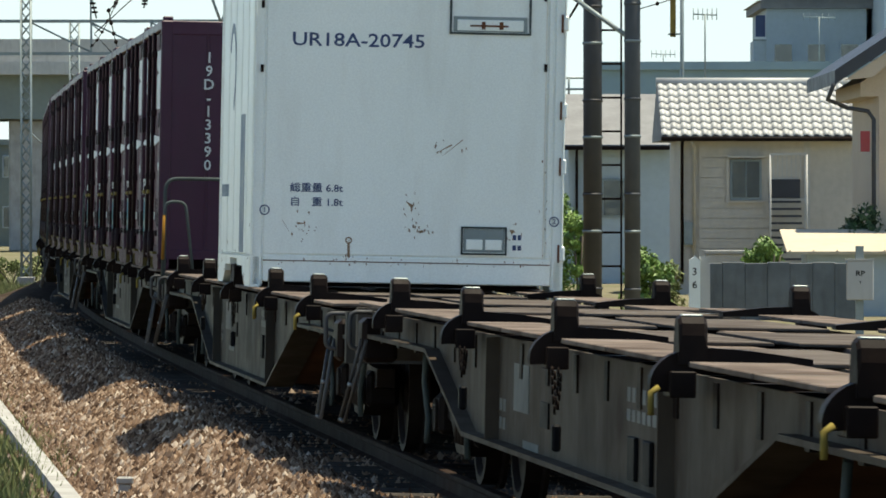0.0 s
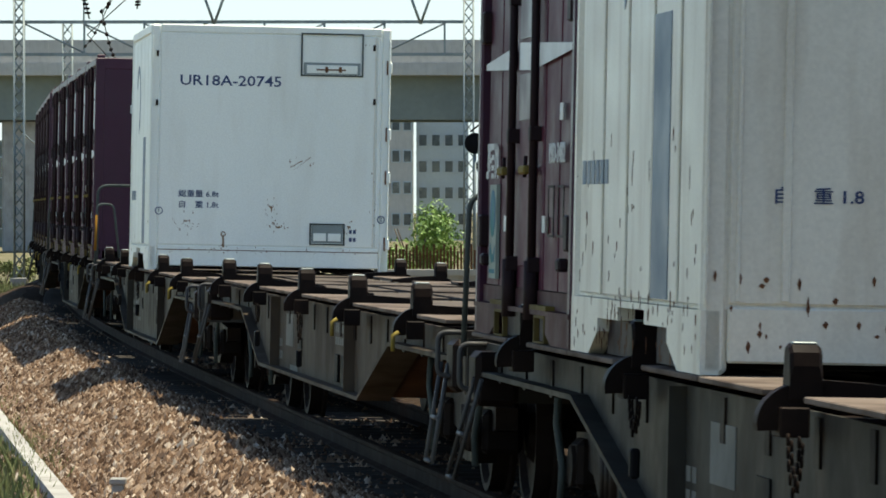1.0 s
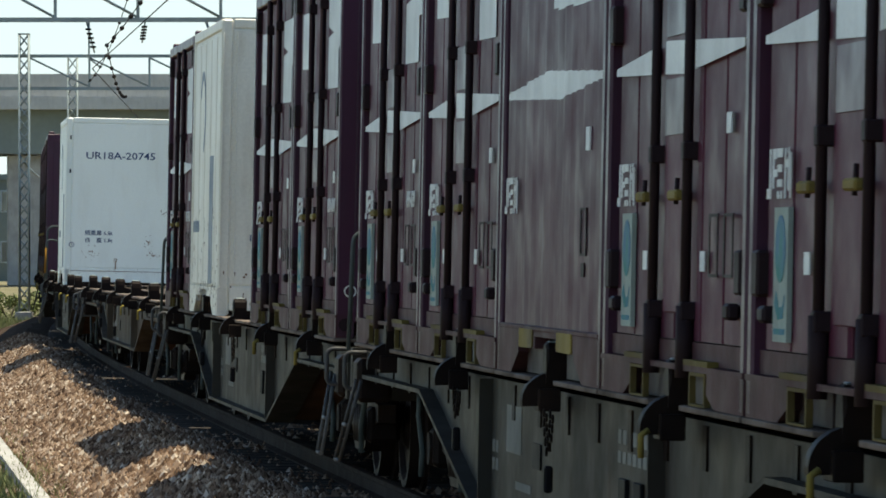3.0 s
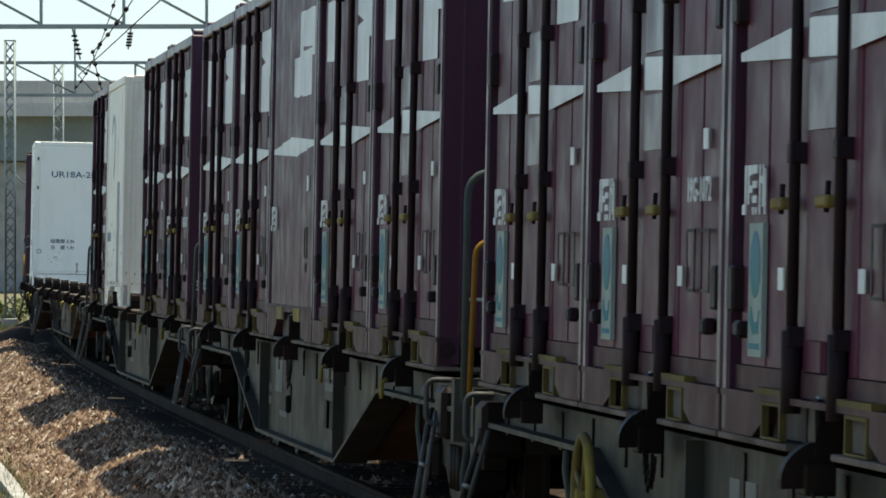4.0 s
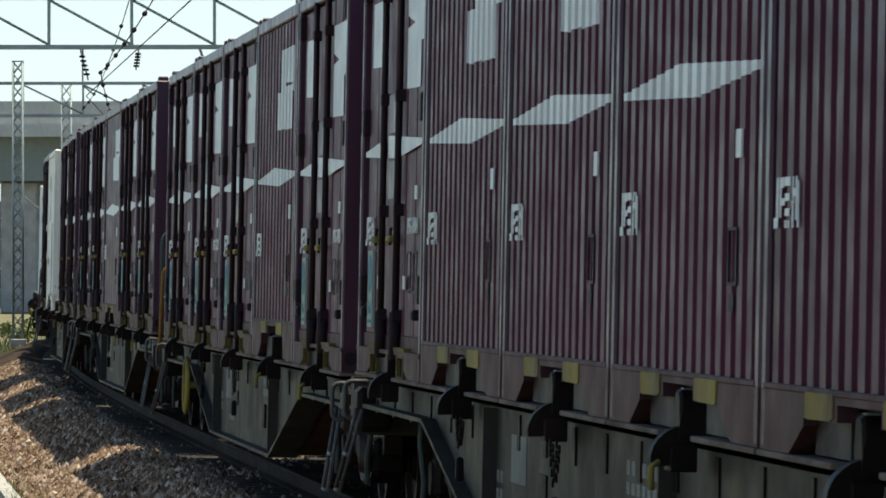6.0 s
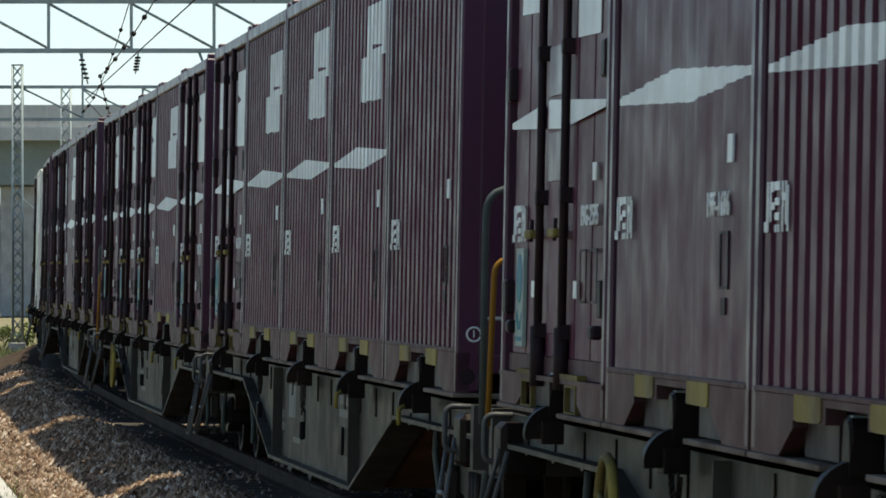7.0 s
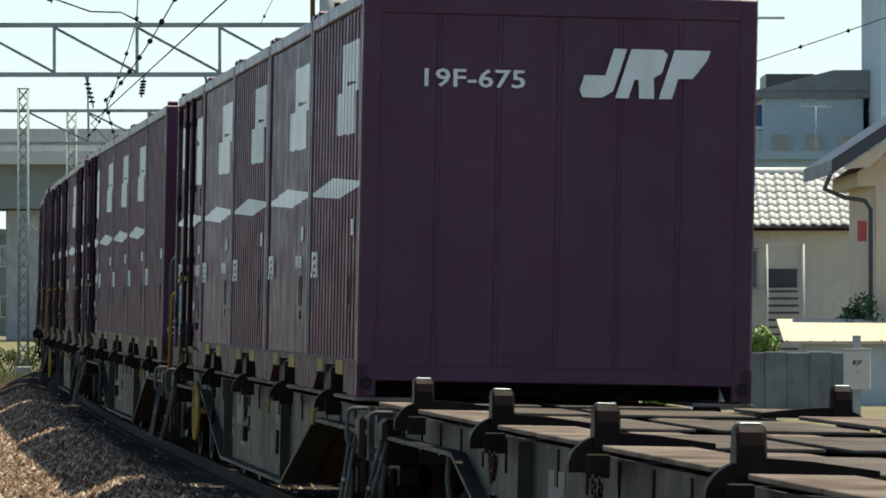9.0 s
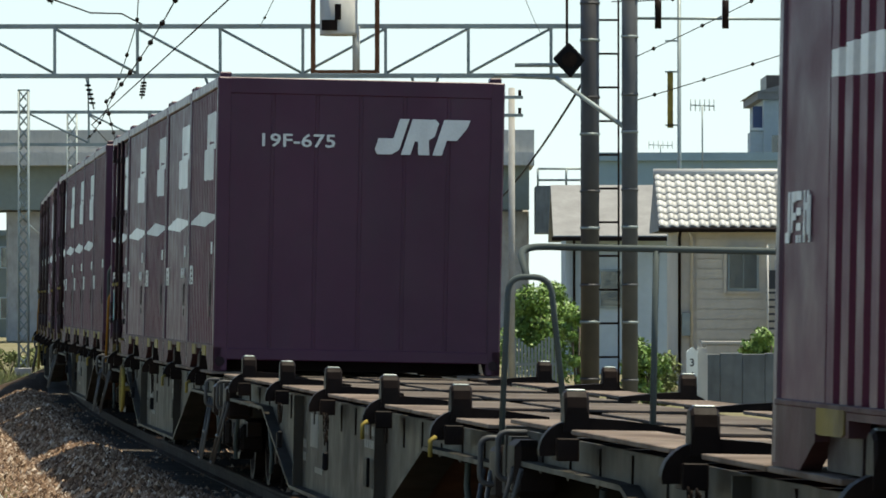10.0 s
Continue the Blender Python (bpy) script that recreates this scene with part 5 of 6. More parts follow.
steel_pole(2.87, G1, 10.5, 0.185, True, POLE, "brown")
steel_pole(3.60, G1 - 1.5, 10.5, 0.155, False, GREYPOLE, "grey")
brace = tagged(new("pole_brace"), "grey steel brace arms clamped between two poles", "brace")
for a, b in (((2.2, G1 - 0.2, 6.0), (3.55, G1 - 1.6, 4.95)), ((1.0, G1 - 0.2, 6.05), (2.2, G1 - 0.2, 6.0)), ((1.4, G1 - 0.2, 6.25), (2.3, G1 - 0.2, 6.25))):
    bm = bmesh.new()
    tube(bm, [a, b], 0.045, 6)
    part("arm", bm, GALV, brace)
arm = tagged(new("cross_arm"), "grey steel cross arm with hanging insulators", "cross arm")
bm = bmesh.new()
tube(bm, [(3.6, G1 - 1.5, 7.1), (6.6, G1 - 1.5, 7.08)], 0.03, 6)
part("bar", bm, GALV, arm)
for x in (4.15, 5.45):
    bm = bmesh.new()
    tube(bm, [(x, G1 - 1.5, 7.45), (x, G1 - 1.5, 7.2), (x, G1 - 1.5, 6.9)], 0.065, 8)
    part("insulator_pot", bm, STEEL, arm)

# black diamond-shaped signal back hung beside the pole
sig = tagged(new("hanging_signal"), "black diamond-shaped signal box hung from an arm", "signal")
sig.location = (2.45, G1 - 1.0, 6.32)
bm = bmesh.new()
prism(bm, [(-0.33, 0.02), (-0.02, 0.34), (0.31, 0.0), (0.02, -0.36)], "y", -0.12, 0.12)
bmesh.ops.bevel(bm, geom=list(bm.edges), offset=0.03, segments=1, affect="EDGES")
part("housing", bm, BLACK, sig)
bm = bmesh.new()
tube(bm, [(-0.05, 0, 0.3), (-0.05, 0, 1.3)], 0.03, 6)
part("hanger", bm, STEEL, sig)
bm = bmesh.new()
tube(bm, [(0.0, -0.13, 0.0), (0.0, -0.18, 0.0)], 0.15, 12)
part("hood", bm, STEEL, sig)

# pole-mounted unit with two brown uprights and a pale can
unit = tagged(new("line_transformer"), "pale grey transformer can in a brown steel frame", "transformer")
unit.location = (-1.86, G1 - 3, 5.98)
for x in (-0.62, 0.60):
    boxpart("upright", (x - 0.045, x + 0.045, -0.05, 0.05, 0, 3.6), RUST, unit)
boxpart("sill_bar", (-0.66, 0.64, -0.06, 0.06, 0, 0.06), RUST, unit)
bm = bmesh.new()
tube(bm, [(-0.13, 0, 0.72), (-0.13, 0, 0.78), (-0.13, 0, 1.9)], 0.36, 16)
part("can", bm, PALECONC, unit)
bm = bmesh.new()
tube(bm, [(0.2, 0, 0.03), (0.2, 0, 0.9)], 0.07, 8)
part("conduit", bm, PALECONC, unit)
boxpart("bracket", (-0.45, -0.15, -0.38, -0.3, 0.8, 1.0), STEEL, unit)
boxpart("bracket", (-0.2, -0.08, -0.4, -0.36, 1.0, 1.3), STEEL, unit)

def round_signal(x, y, z, r):
    g = tagged(new("round_signal"), "dark round signal head seen from behind, on a bracket", "signal")
    g.location = (x, y, z)
    bm = bmesh.new()
    tube(bm, [(0, -0.06, 0), (0, 0.10, 0)], r, 20)
    part("disc", bm, BLACK, g)
    bm = bmesh.new()
    tube(bm, [(0, -0.22, 0), (0, -0.06, 0)], r * 0.45, 12)
    part("lamp_case", bm, BLACK, g)
    bm = bmesh.new()
    tube(bm, [(0, 0, -r), (0, 0, -z - 0.62)], 0.04, 8)
    part("post", bm, GALV, g)


round_signal(1.02, 159.5, 3.55, 0.30)
round_signal(1.30, 160.2, 2.9, 0.25)

# ---- hazy pale sky far beyond everything ----
HAZE = bpy.data.materials.new("pale_hazy_sky")
HAZE.use_nodes = True
HAZE.node_tree.nodes.remove(HAZE.node_tree.nodes["Principled BSDF"])
glow = HAZE.node_tree.nodes.new("ShaderNodeEmission")
co = HAZE.node_tree.nodes.new("ShaderNodeTexCoord")
cut = HAZE.node_tree.nodes.new("ShaderNodeSeparateXYZ")
HAZE.node_tree.links.new(co.outputs["Generated"], cut.inputs["Vector"])
HAZE.node_tree.links.new(ramp(HAZE.node_tree, cut.outputs["Z"], [(0.0, (0.55, 0.62, 0.67)), (0.6, (0.47, 0.58, 0.66))]), glow.inputs["Color"])
HAZE.node_tree.links.new(glow.outputs["Emission"], HAZE.node_tree.nodes["Material Output"].inputs["Surface"])
bm = bmesh.new()
bm.faces.new([bm.verts.new(v) for v in ((-620, 4000, -40), (620, 4000, -40), (620, 4000, 420), (-620, 4000, 420))])
tagged(link("backdrop", bm, HAZE), "pale hazy bluish sky", "sky", kind="structure")

# ---- the elevated road and the town behind ----
over = tagged(new("elevated_road"), "pale concrete elevated road with a dark girder on piers", "viaduct")
boxpart("parapet", (-60, 4.85, 300, 300.4, 9.5, 10.75), PALECONC, over)
boxpart("parapet", (-60, 4.85, 311, 311.4, 9.5, 10.75), PALECONC, over)
boxpart("deck_slab", (-60, 4.85, 299.6, 311.8, 8.85, 9.5), PALECONC, over)
for k in range(4):
    boxpart("girder", (-60, 4.6, 301 + k * 3, 301.5 + k * 3, 6.5, 8.85), GIRDER, over, "dark grey-green steel girder")
for x in (-38, -22.5, 3.6):
    boxpart("pier", (x - 1.0, x + 1.0, 302, 310, -0.62, 6.5), CONCRETE, over, bevel=0.1)
for k in range(22):
    boxpart("joint_rib", (-58 + k * 2.85, -57.9 + k * 2.85, 299.93, 300, 9.55, 10.7), PALECONC, over)
boxpart("stair_box", (4.9, 7.6, 297, 303, 5.2, 7.7), BLOCKWALL, over, "dark stair enclosure at its end")
for z in (8.0, 8.6):
    bm = bmesh.new()
    tube(bm, [(5.0, 297.2, z), (8.0, 297.2, z)], 0.06, 5)
    part("guard_rail", bm, GALV, over)
for x in (5.0, 6.5, 8.0):
    bm = bmesh.new()
    tube(bm, [(x, 297.2, 7.7), (x, 297.2, 8.6)], 0.06, 5)
    part("guard_post", bm, GALV, over)


def block_house(name, x0, x1, y, depth, z1, mat, label, rows, cols, w, h, category="building", roof=None, sill=1.2):
    """A plain distant building with real recessed windows in frames."""
    b = tagged(new(name), label, category)
    boxpart("wall", (x0, x1, y, y + depth, -0.62, z1), mat, b)
    boxpart("roof", (x0 - 0.3, x1 + 0.3, y - 0.3, y + depth + 0.3, z1, z1 + 0.35), roof or mat, b)
    for r in range(rows):
        for c in range(cols):
            x = x0 + (x1 - x0) * (c + 0.5) / cols
            z = -0.62 + sill + r * (z1 + 0.62) / max(rows, 1)
            win = boxpart("window", (x - w / 2 - 0.08, x + w / 2 + 0.08, y - 0.06, y - 0.01, z - 0.08, z + h + 0.08), PALEBLUE, b)
            boxpart("pane", (x - w / 2, x + w / 2, y - 0.075, y - 0.06, z, z + h), WINDOW, win)
    return b


block_house("apartment_block", -1.7, 2.2, 420, 10, 9.2, PALEBLUE, "distant pale blue apartment block with dark windows", 5, 4, 0.55, 0.8)
block_house("apartment_block", -4.4, -1.9, 410, 10, 8.6, PALECONC, "distant pale grey apartment block", 4, 3, 0.5, 0.8)
block_house("distant_terrace", -90, -24, 345, 12, 5.6, GIRDER, "dim grey-green terrace of buildings beyond the elevated road", 2, 14, 1.6, 1.2)
block_house("office_block", -46, -34.5, 330, 12, 6.5, BLUEGREY, "grey building standing under the elevated road", 2, 4, 1.2, 1.2)
block_house("small_house", -34.0, -31.4, 250, 5, 3.2, CREAM, "small pale house beyond the mast", 1, 2, 0.7, 1.0)
block_house("long_building", 6.6, 26, 240, 14, 7.6, BLUEGREY, "long low blue-grey building behind the houses", 2, 8, 1.6, 0.9)
grey = block_house("hip_roof_block", 14.95, 19.6, 262, 12, 11.0, PALEBLUE, "pale grey three-storey block behind the roofs", 3, 3, 0.8, 1.0, roof=SLATE)
boxpart("balcony", (14.35, 14.95, 262.4, 265, 8.0, 9.5), PALEBLUE, grey)
boxpart("balcony_rail", (14.33, 14.97, 262.36, 262.4, 9.5, 9.58), GALV, grey)
boxpart("laundry", (14.45, 14.9, 262.3, 262.34, 9.7, 10.7), NAVY, grey, "blue cloth hung on the balcony")
bm = bmesh.new()
prism(bm, [(14.5, 11.35), (18.2, 12.3), (20.1, 12.3), (20.1, 11.35)], "y", 261.6, 274.4)
part("hip_roof", bm, SLATE, grey, "low grey-brown hip roof")
boxpart("roof_house", (15.3, 17.6, 266, 271, 11.36, 12.3), POLE, grey)
block_house("tall_block", 19.9, 27, 255, 12, 16.0, PALEBLUE, "pale blue-grey tall block with dark windows", 5, 4, 1.1, 1.6)

tagged(tall := new("antenna_mast"), "tall thin grey antenna mast with a yellow banner", "mast")
tall.location = (8.4, 200, -0.62)
bm = bmesh.new()
tube(bm, [(0, 0, 0), (0, 0, 13.5)], 0.07, 8)
part("shaft", bm, GALV, tall)
boxpart("banner", (-0.42, -0.22, -0.02, 0.02, 8.4, 10.4), YELLOW, tall, "yellow cloth banner")
for z in (8.5, 10.4, 11.5):
    boxpart("spar", (-0.5, 0, -0.02, 0.02, z - 0.03, z + 0.03), GALV, tall)


def aerial(x, y, z0, z1, w, label):
    a = tagged(new("tv_aerial"), label, "aerial")
    a.location = (x, y, z0)
    bm = bmesh.new()
    tube(bm, [(0, 0, 0), (0, 0, z1 - z0)], 0.025, 6)
    part("pole", bm, GALV, a)
    bm = bmesh.new()
    tube(bm, [(-w, 0, z1 - z0), (w, 0, z1 - z0 - 0.03)], 0.02, 5)
    part("boom", bm, GALV, a)
    for k in range(6):
        bm = bmesh.new()
        x = -w + 2 * w * k / 5
        tube(bm, [(x, 0, z1 - z0 - 0.16), (x, 0, z1 - z0 + 0.16)], 0.012, 4)
        part("element", bm, GALV, a)


aerial(7.1, 154, 4.9, 7.0, 0.32, "thin television aerial on the tiled roof")
aerial(9.3, 240.5, 7.6, 8.3, 0.5, "small television aerial on the long building")
aerial(16.6, 250, 7.6, 10.2, 0.7, "thin television aerial before the block")

# slender utility pole by the shrub
slim = tagged(new("utility_pole"), "slender grey concrete utility pole with short cross-arms", "pole")
slim.location = (1.52, 125, -0.62)
bm = bmesh.new()
tube(bm, [(0, 0, 0), (0, 0, 7.0)], 0.075, 10)
part("shaft", bm, CONCRETE, slim)
for z, w in ((6.75, 0.5), (6.35, 0.42)):
    boxpart("cross_arm", (-w, 0.25, -0.12, -0.072, z, z + 0.07), GALV, slim)
    for x in (-w + 0.06, 0.18):
        bm = bmesh.new()
        tube(bm, [(x, -0.096, z + 0.07), (x, -0.096, z + 0.2)], 0.035, 8)
        part("insulator", bm, STEEL, slim)


# house with slate roof
slate_house = tagged(new("slate_roof_house"), "pale house with a grey slate roof", "house")
boxpart("wall", (3.75, 7.0, 172, 179, -0.62, 3.7), PALEBLUE, slate_house)
bm = bmesh.new()
prism(bm, [(171.3, 3.62), (175.5, 5.25), (179.7, 3.62), (179.7, 3.5), (175.5, 5.1), (171.3, 3.5)], "x", 3.35, 7.2)
part("roof", bm, SLATE, slate_house)
boxpart("gutter", (3.3, 7.2, 171.18, 171.3, 3.46, 3.58), STEEL, slate_house)
for x in (4.0, 4.5):
    boxpart("downpipe", (x - 0.04, x + 0.04, 171.88, 171.96, 0.5, 3.5), STEEL, slate_house)
win = boxpart("window", (4.75, 5.5, 171.94, 172, 1.4, 2.6), GALV, slate_house)
boxpart("pane", (4.82, 5.43, 171.92, 171.94, 1.47, 2.53), WINDOW, win)

# cream house with a silver tiled roof
HX0, HX1, HY = 6.25, 11.0, 150.0
tile_house = tagged(new("tiled_roof_house"), "cream clapboard house with a silver tiled roof", "house")
boxpart("wall", (HX0, HX1, HY, HY + 7, -0.62, 3.66), CREAM, tile_house)
bm = bmesh.new()
prism(bm, [(HY - 0.55, 3.58), (HY + 2.6, 5.05), (HY + 6, 3.6), (HY + 6, 3.5), (HY - 0.55, 3.5)], "x", 5.72, 10.95)
part("roof_deck", bm, SLATE, tile_house)
tm = bmesh.new()
n = 6
prof = [(-0.135 + 0.27 * k / n, 0.032 * math.sin(math.pi * 2 * k / n * 0.9) + 0.03) for k in range(n + 1)]
slope = math.atan2(1.47, 3.15)
tl = 0.46
up = [tm.verts.new((x, 0, z)) for x, z in prof]
hi = [tm.verts.new((x, tl, z - 0.03)) for x, z in prof]
lo = [tm.verts.new((x, 0, z - 0.03)) for x, z in prof]
for k in range(n):
    tm.faces.new((up[k], up[k + 1], hi[k + 1], hi[k])).smooth = True
    tm.faces.new((lo[k], lo[k + 1], up[k + 1], up[k]))
tile_mesh = None
for r in range(8):
    for cidx in range(19):
        if tile_mesh is None:
            o = link("tile", tm, TILE, tile_house, recalc=False)
            tile_mesh = o.data
        else:
            o = new("tile", tile_mesh)
            o.parent = tile_house
        d = r * 0.43
        o.matrix_basis = pose(5.87 + cidx * 0.27, HY - 0.58 + d * math.cos(slope), 3.60 + d * math.sin(slope), math.degrees(slope), 0, 0)
bm = bmesh.new()
tube(bm, [(5.7, HY + 2.62, 5.1), (10.95, HY + 2.62, 5.1)], 0.13, 10)
part("ridge", bm, TILE, tile_house)
bm = bmesh.new()
tube(bm, [(5.72, HY - 0.66, 3.52), (10.95, HY - 0.66, 3.52)], 0.06, 8)
part("gutter", bm, STEEL, tile_house)
bm = bmesh.new()
tube(bm, [(6.5, HY - 0.64, 3.5), (6.62, HY - 0.1, 3.3), (6.62, HY - 0.06, 0)], 0.045, 8)
part("downpipe", bm, CREAM, tile_house)
for k in range(14):
    z = -0.2 + k * 0.27
    boxpart("siding_board", (6.75, 7.55 if 1.9 < z + 0.13 < 2.95 else 9.55, HY - 0.035, HY - 0.004, z, z + 0.255), CREAM, tile_house)
win = boxpart("window", (7.58, 8.42, HY - 0.09, HY - 0.035, 1.9, 2.98), GALV, tile_house)
boxpart("pane", (7.64, 7.99, HY - 0.1, HY - 0.09, 1.97, 2.92), WINDOW, win)
boxpart("pane", (8.02, 8.36, HY - 0.1, HY - 0.09, 1.97, 2.92), WINDOW, win)
boxpart("window_hood", (7.5, 8.5, HY - 0.3, HY - 0.035, 3.02, 3.08), CREAM, tile_house)
boxpart("corner_post", (9.55, 9.72, HY - 0.05, HY, 0, 3.5), PALECONC, tile_house)
bm = bmesh.new()
tube(bm, [(6.3, HY - 0.62, 3.5), (6.3, HY - 0.06, 3.3), (6.3, HY - 0.06, -0.3)], 0.04, 8)
part("downpipe", bm, STEEL, tile_house, "dark corner downpipe")
boxpart("eave_board", (6.25, 11.0, HY - 0.5, HY - 0.01, 3.44, 3.49), CREAM, tile_house)
boxpart("shutter_box", (7.48, 7.56, HY - 0.1, HY - 0.036, 1.85, 3.0), CREAM, tile_house)
boxpart("meter", (6.36, 6.58, HY - 0.14, HY - 0.005, 0.7, 1.3), GALV, tile_house, "grey meter box")
boxpart("window_sill", (7.5, 8.5, HY - 0.13, HY - 0.036, 1.83, 1.88), CREAM, tile_house)
stair = tagged(new("outside_stair"), "dark outside stair with white railing beside the house", "stairs")
for k in range(9):
    boxpart("tread", (8.6, 9.45, HY - 1.6 + k * 0.15, HY - 1.42 + k * 0.15, 0.3 + k * 0.19, 0.36 + k * 0.19), DARKROOF, stair)
boxpart("door_shade", (8.62, 9.45, HY - 0.06, HY - 0.036, 1.95, 2.45), DARKROOF, stair)
for x in (8.56, 9.52):
    bm = bmesh.new()
    tube(bm, [(x, HY - 1.7, -0.2), (x, HY - 1.7, 3.1)], 0.03, 6)
    part("post", bm, PALECONC, stair)
for k in range(8):
    boxpart("baluster", (8.62 + k * 0.12, 8.65 + k * 0.12, HY - 1.7, HY - 1.67, 2.45, 3.1), PALECONC, stair)
boxpart("hand_rail", (8.56, 9.52, HY - 1.73, HY - 1.67, 3.08, 3.13), PALECONC, stair)

# beige house with a dark deep verge
gable = tagged(new("gable_house"), "beige stucco house with a dark overhanging roof", "house")
GY = 122.0
boxpart("wall", (9.4, 18, GY, GY + 8, -0.62, 4.1), BEIGE, gable)
bm = bmesh.new()
prism(bm, [(9.0, 4.1), (9.4, 4.1), (18, 4.1), (18, 7.8), (14, 7.7), (9.0, 4.4)], "y", GY + 0.02, GY + 7.8)
part("upper_wall", bm, BEIGE, gable)
bm = bmesh.new()
prism(bm, [(8.38, 4.34), (8.38, 4.65), (14, 8.35), (14, 8.05)], "y", GY - 0.9, GY + 8.5)
part("roof", bm, DARKROOF, gable)
bm = bmesh.new()
prism(bm, [(8.6, 4.44), (14, 8.03), (14, 7.85), (9.6, 4.85), (9.2, 4.5)], "y", GY - 0.8, GY - 0.72)
part("soffit", bm, BEIGE, gable)
bm = bmesh.new()
tube(bm, [(8.36, GY - 0.9, 4.36), (8.24, GY - 0.7, 4.02), (8.7, GY - 0.3, 3.85), (9.15, GY - 0.1, 3.78), (9.28, GY - 0.1, 3.6), (9.28, GY - 0.1, -0.3)], 0.05, 8)
part("gutter_pipe", bm, DARKROOF, gable)
boxpart("meter_box", (9.0, 9.2, GY - 0.05, GY + 0.1, 2.9, 3.35), RED, gable, "small red box")

# low things along the far edge of the railway
wallg = tagged(new("retaining_wall"), "weathered grey block retaining wall", "wall")
for k in range(7):
    boxpart("block", (5.2 + k * 0.46, 5.655 + k * 0.46, 115, 115.3, -0.62, 0.55 + 0.02 * (k % 2)), BLOCKWALL, wallg, bevel=0.01)
shed = tagged(new("low_shed"), "low pale blue shed with a tan sheet roof", "shed")
boxpart("wall", (7.65, 13, 119, 121, -0.62, 0.72), PALEBLUE, shed)
bm = bmesh.new()
prism(bm, [(118.7, 0.70), (118.7, 0.76), (121.3, 1.22), (121.3, 1.15)], "x", 7.2, 13.2)
part("roof", bm, TAN, shed)
for k in range(12):
    boxpart("roof_seam", (7.25 + k * 0.5, 7.28 + k * 0.5, 118.69, 118.75, 0.70, 0.79), TAN, shed)
rp = tagged(new("equipment_box"), "pale grey metal equipment box on a post", "equipment box")
rp.location = (7.36, 100, -0.62)
boxpart("post", (-0.07, 0.07, -0.05, 0.05, 0, 1.62), GALV, rp)
boxpart("case", (-0.24, 0.24, -0.16, -0.05, 0.66, 1.36), PALECONC, rp, bevel=0.015)
boxpart("lid", (-0.26, 0.26, -0.18, -0.03, 1.36, 1.39), PALECONC, rp)
writing("lettering", "RP", 0.13, BLACK, rp, on_rear(0.0, -0.165, 1.13), 1.2)
writing("lettering", "Y", 0.07, BLACK, rp, on_rear(0.0, -0.165, 0.97), 1.0)
kilo = tagged(new("distance_post"), "white concrete distance post with black numerals", "post")
kilo.location = (3.98, 90, -0.62)
bm = bmesh.new()
prism(bm, [(-0.09, 0), (-0.09, 1.45), (0.0, 1.53), (0.09, 1.45), (0.09, 0)], "y", -0.06, 0.06)
part("shaft", bm, WHITE, kilo)
writing("numeral", "3", 0.17, BLACK, kilo, on_rear(0.0, -0.062, 1.27))
writing("numeral", "6", 0.17, BLACK, kilo, on_rear(0.0, -0.062, 1.06))
boxpart("back_plate", (0.08, 0.25, 0.0, 0.08, 0.2, 1.52), PALECONC, kilo)
tank = tagged(new("storage_box"), "pale grey storage box before the house", "box")
boxpart("case", (6.5, 7.7, 140, 141, -0.62, 0.55), PALECONC, tank, bevel=0.03)
boxpart("lid", (6.45, 7.75, 139.95, 141.05, 0.55, 0.62), PALECONC, tank)
fence = tagged(new("slat_fence"), "grey weathered slat fence by the shrubs", "fence")
for k in range(16):
    boxpart("slat", (1.35 + k * 0.075, 1.40 + k * 0.075, 125, 125.03, -0.62, 0.72 + 0.12 * math.sin(k * 0.6)), GALV, fence)
boxpart("rail", (1.3, 2.55, 125.03, 125.07, 0.2, 0.26), GALV, fence)
stakes = tagged(new("stake_fence"), "brown wooden stake fence beyond the track", "fence")
for k in range(30):
    boxpart("stake", (-1.6 + k * 0.085, -1.55 + k * 0.085, 140, 140.05, -0.62, 0.72 + 0.09 * math.sin(k * 2.3)), RUST, stakes)
pipe_run = tagged(new("cable_duct"), "pale concrete cable duct along the ground", "duct")
boxpart("lid", (-2.2, 1.2, 132, 132.5, 0.12, 0.26), PALECONC, pipe_run)
boxpart("body", (-2.2, 1.2, 132.05, 132.45, -0.62, 0.12), CONCRETE, pipe_run)


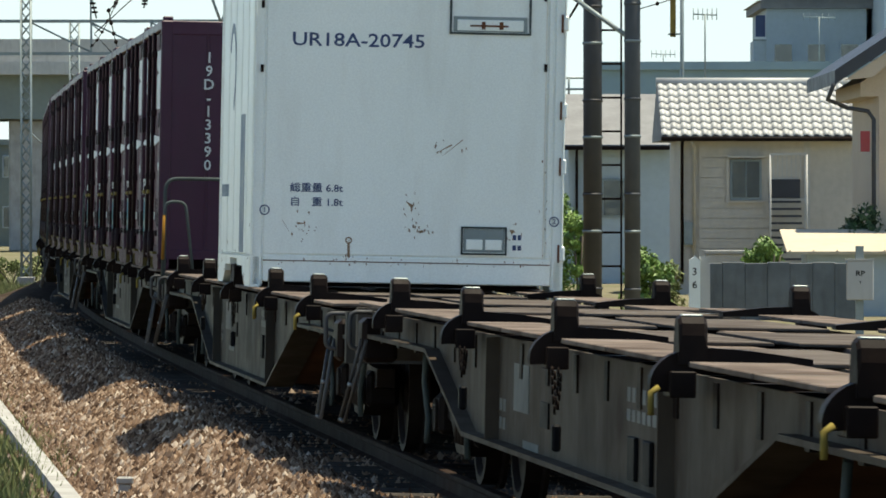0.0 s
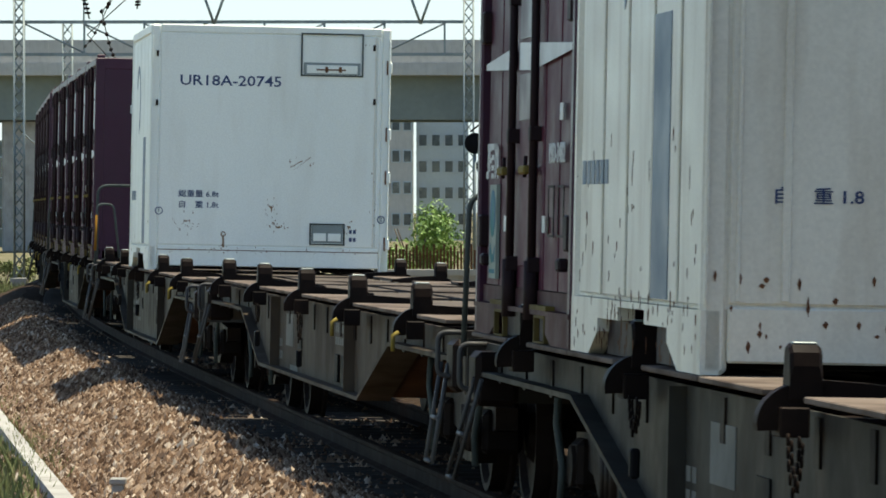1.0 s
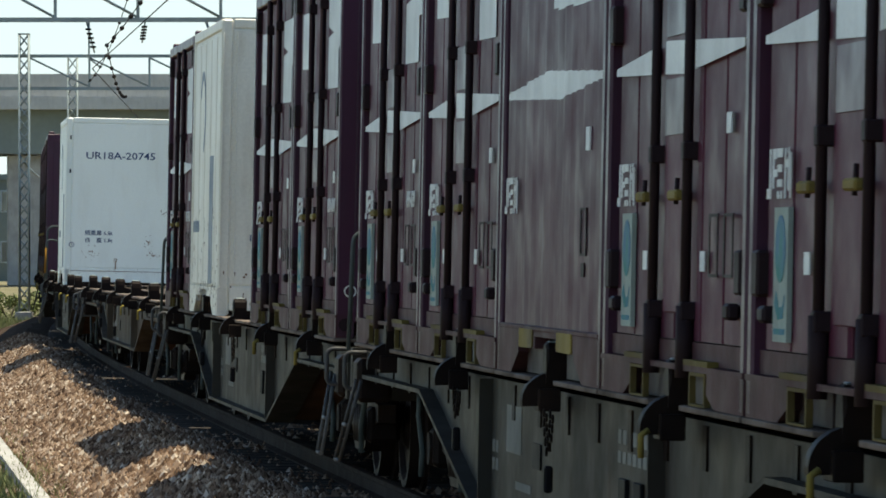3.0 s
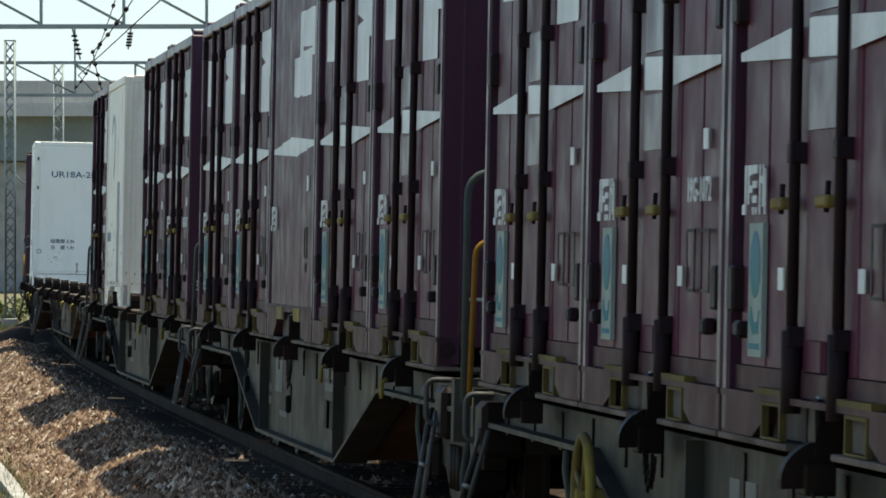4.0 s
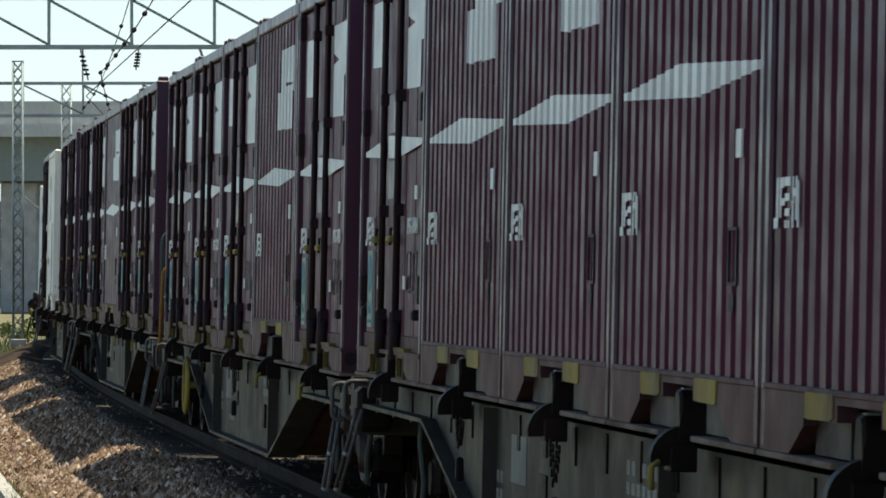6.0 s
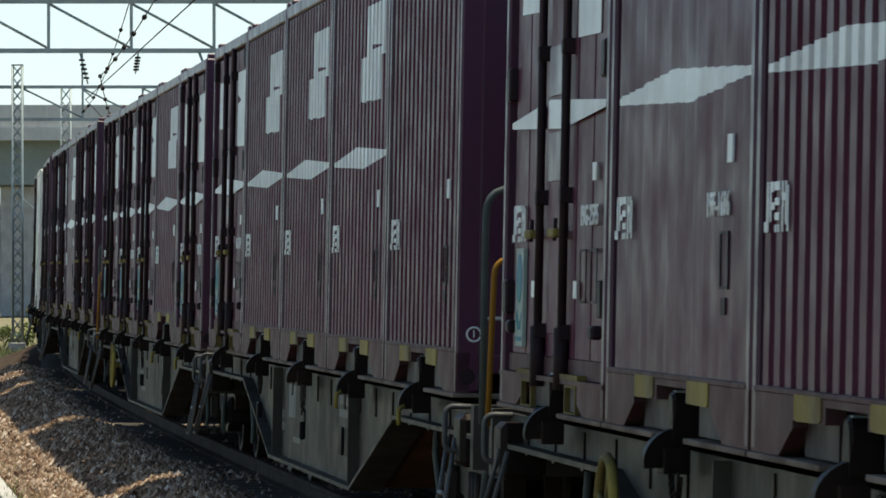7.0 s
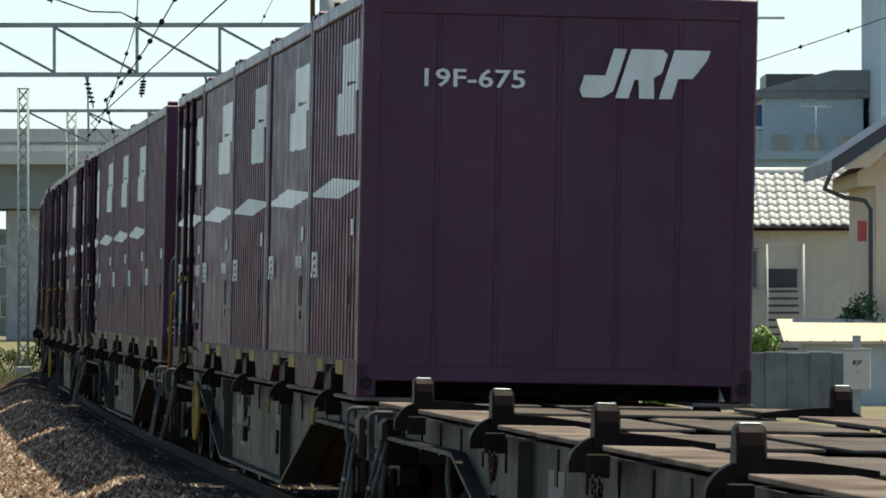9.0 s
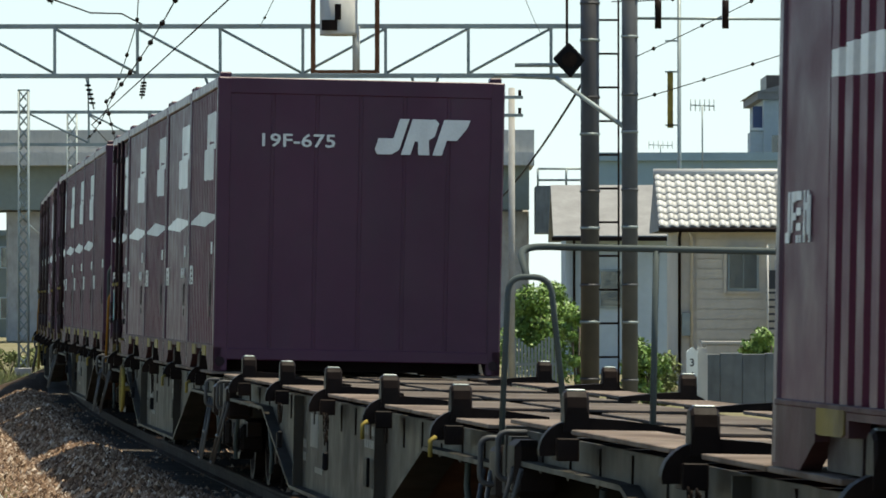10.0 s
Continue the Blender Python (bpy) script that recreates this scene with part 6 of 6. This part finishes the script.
def bush(x, y, z, w, h, mat, n, label, size=0.06):
    """Shrub: stems and a crown of many small leaves in lumps, with gaps."""
    b = tagged(new("shrub"), label, "shrub")
    bm = bmesh.new()
    for k in range(5):
        a = k * 1.3
        tube(bm, [(x, y, z), (x + 0.1 * w * math.cos(a), y + 0.1 * w * math.sin(a), z + h * 0.35), (x + 0.3 * w * math.cos(a), y + 0.3 * w * math.sin(a), z + h * 0.75)], 0.018, 5)
    part("stem", bm, BARK, b)
    lumps = [(rng.uniform(-0.38, 0.38) * w, rng.uniform(-0.38, 0.38) * w, rng.uniform(0.2, 0.85) * h, rng.uniform(0.14, 0.3) * min(w, h)) for _ in range(16)]
    vs, fs = [], []
    for k in range(n):
        lx, ly, lz, lr = lumps[k % 16]
        d = rng.normal(0, 1, 3)
        d /= np.linalg.norm(d)
        p = np.array((x + lx, y + ly, z + lz)) + d * lr * rng.uniform(0.5, 1.15)
        u = rng.normal(0, 1, 3)
        u /= np.linalg.norm(u)
        v = np.cross(u, d)
        v /= np.linalg.norm(v) + 1e-6
        s = size * rng.uniform(0.6, 1.3)
        q = len(vs)
        vs += [(p - u * s).tolist(), (p + v * s * 0.45).tolist(), (p + u * s).tolist(), (p - v * s * 0.45).tolist()]
        fs.append((q, q + 1, q + 2, q + 3))
    me = bpy.data.meshes.new("crown")
    me.from_pydata(vs, [], fs)
    me.materials.append(mat)
    o = new("crown", me)
    o.parent = b


bush(2.3, 128, -0.62, 1.9, 2.9, LEAF, 11700, "bright green leafy shrub behind the fence")
bush(4.05, 113, -0.62, 0.9, 1.5, LEAF, 4680, "bright green shrub beside the poles")
bush(4.55, 116, -0.62, 0.7, 1.2, GRASS, 1600, "straw-green weeds beside the wall")
bush(6.75, 118, -0.62, 0.95, 1.75, LEAF, 4600, "bright green shrub above the wall")
bush(8.95, 121.4, -0.62, 1.1, 2.45, DARKLEAF, 5400, "dark green garden shrub before the beige house")
bush(2.75, 116, -0.62, 0.5, 2.3, LEAF, 3600, "slender green shrub at the pole's foot")
bush(-0.6, 146, -0.62, 2.2, 2.4, LEAF, 6480, "bright green shrub behind the stake fence")
bush(-2.0, 148, -0.62, 1.6, 1.8, DARKLEAF, 3960, "dark green hedge behind the stake fence")
bush(-12.6, 163, -0.62, 2.2, 0.9, GRASS, 2600, "pale green weeds at the foot of the mast")


wire("feeder_wire", sagged((-1.3, 70, 7.6), (-3.6, G1, 7.0), 0.2), 0.007, "thin dark feeder wire with clamps", beads=5)
wire("feeder_wire", sagged((0.6, 74, 7.2), (1.9, G1, 6.9), 0.2), 0.006, "thin dark feeder wire with clamps")
wire("feeder_wire", sagged((3.6, G1 - 1.5, 6.3), (9.0, 104, 9.0), 0.1), 0.010, "thin dark feeder wire with clamps", beads=6)
wire("feeder_wire", sagged((-11.0, G1, 7.2), (-4.6, 78, 8.6), 0.25), 0.007, "thin dark feeder wire with clamps", beads=5)


# ---- motion of the train ----
def motions():
    for thing, k, local in moving:
        walk(thing, [(t, Matrix.Translation((0, 0, LIFT.get(k, 0))) @ riding(along(t) + LEAD[k]) @ local) for t in BEATS])
    # wheels roll on the rail, 0.43 m in radius
    for k in (1, 2, 3, 4, 5, 6, 7, 8):
        for axle in [o for o in wagon[k].children_recursive if o.name.startswith("wheelset")]:
            y = axle.location.y
            walk(axle, [(f / FPS, Matrix.Translation((0, y, 0.43)) @ Matrix.Rotation(-(along(f / FPS) - along(0)) / 0.43, 4, "X")) for f in range(0, 301)])


motions()
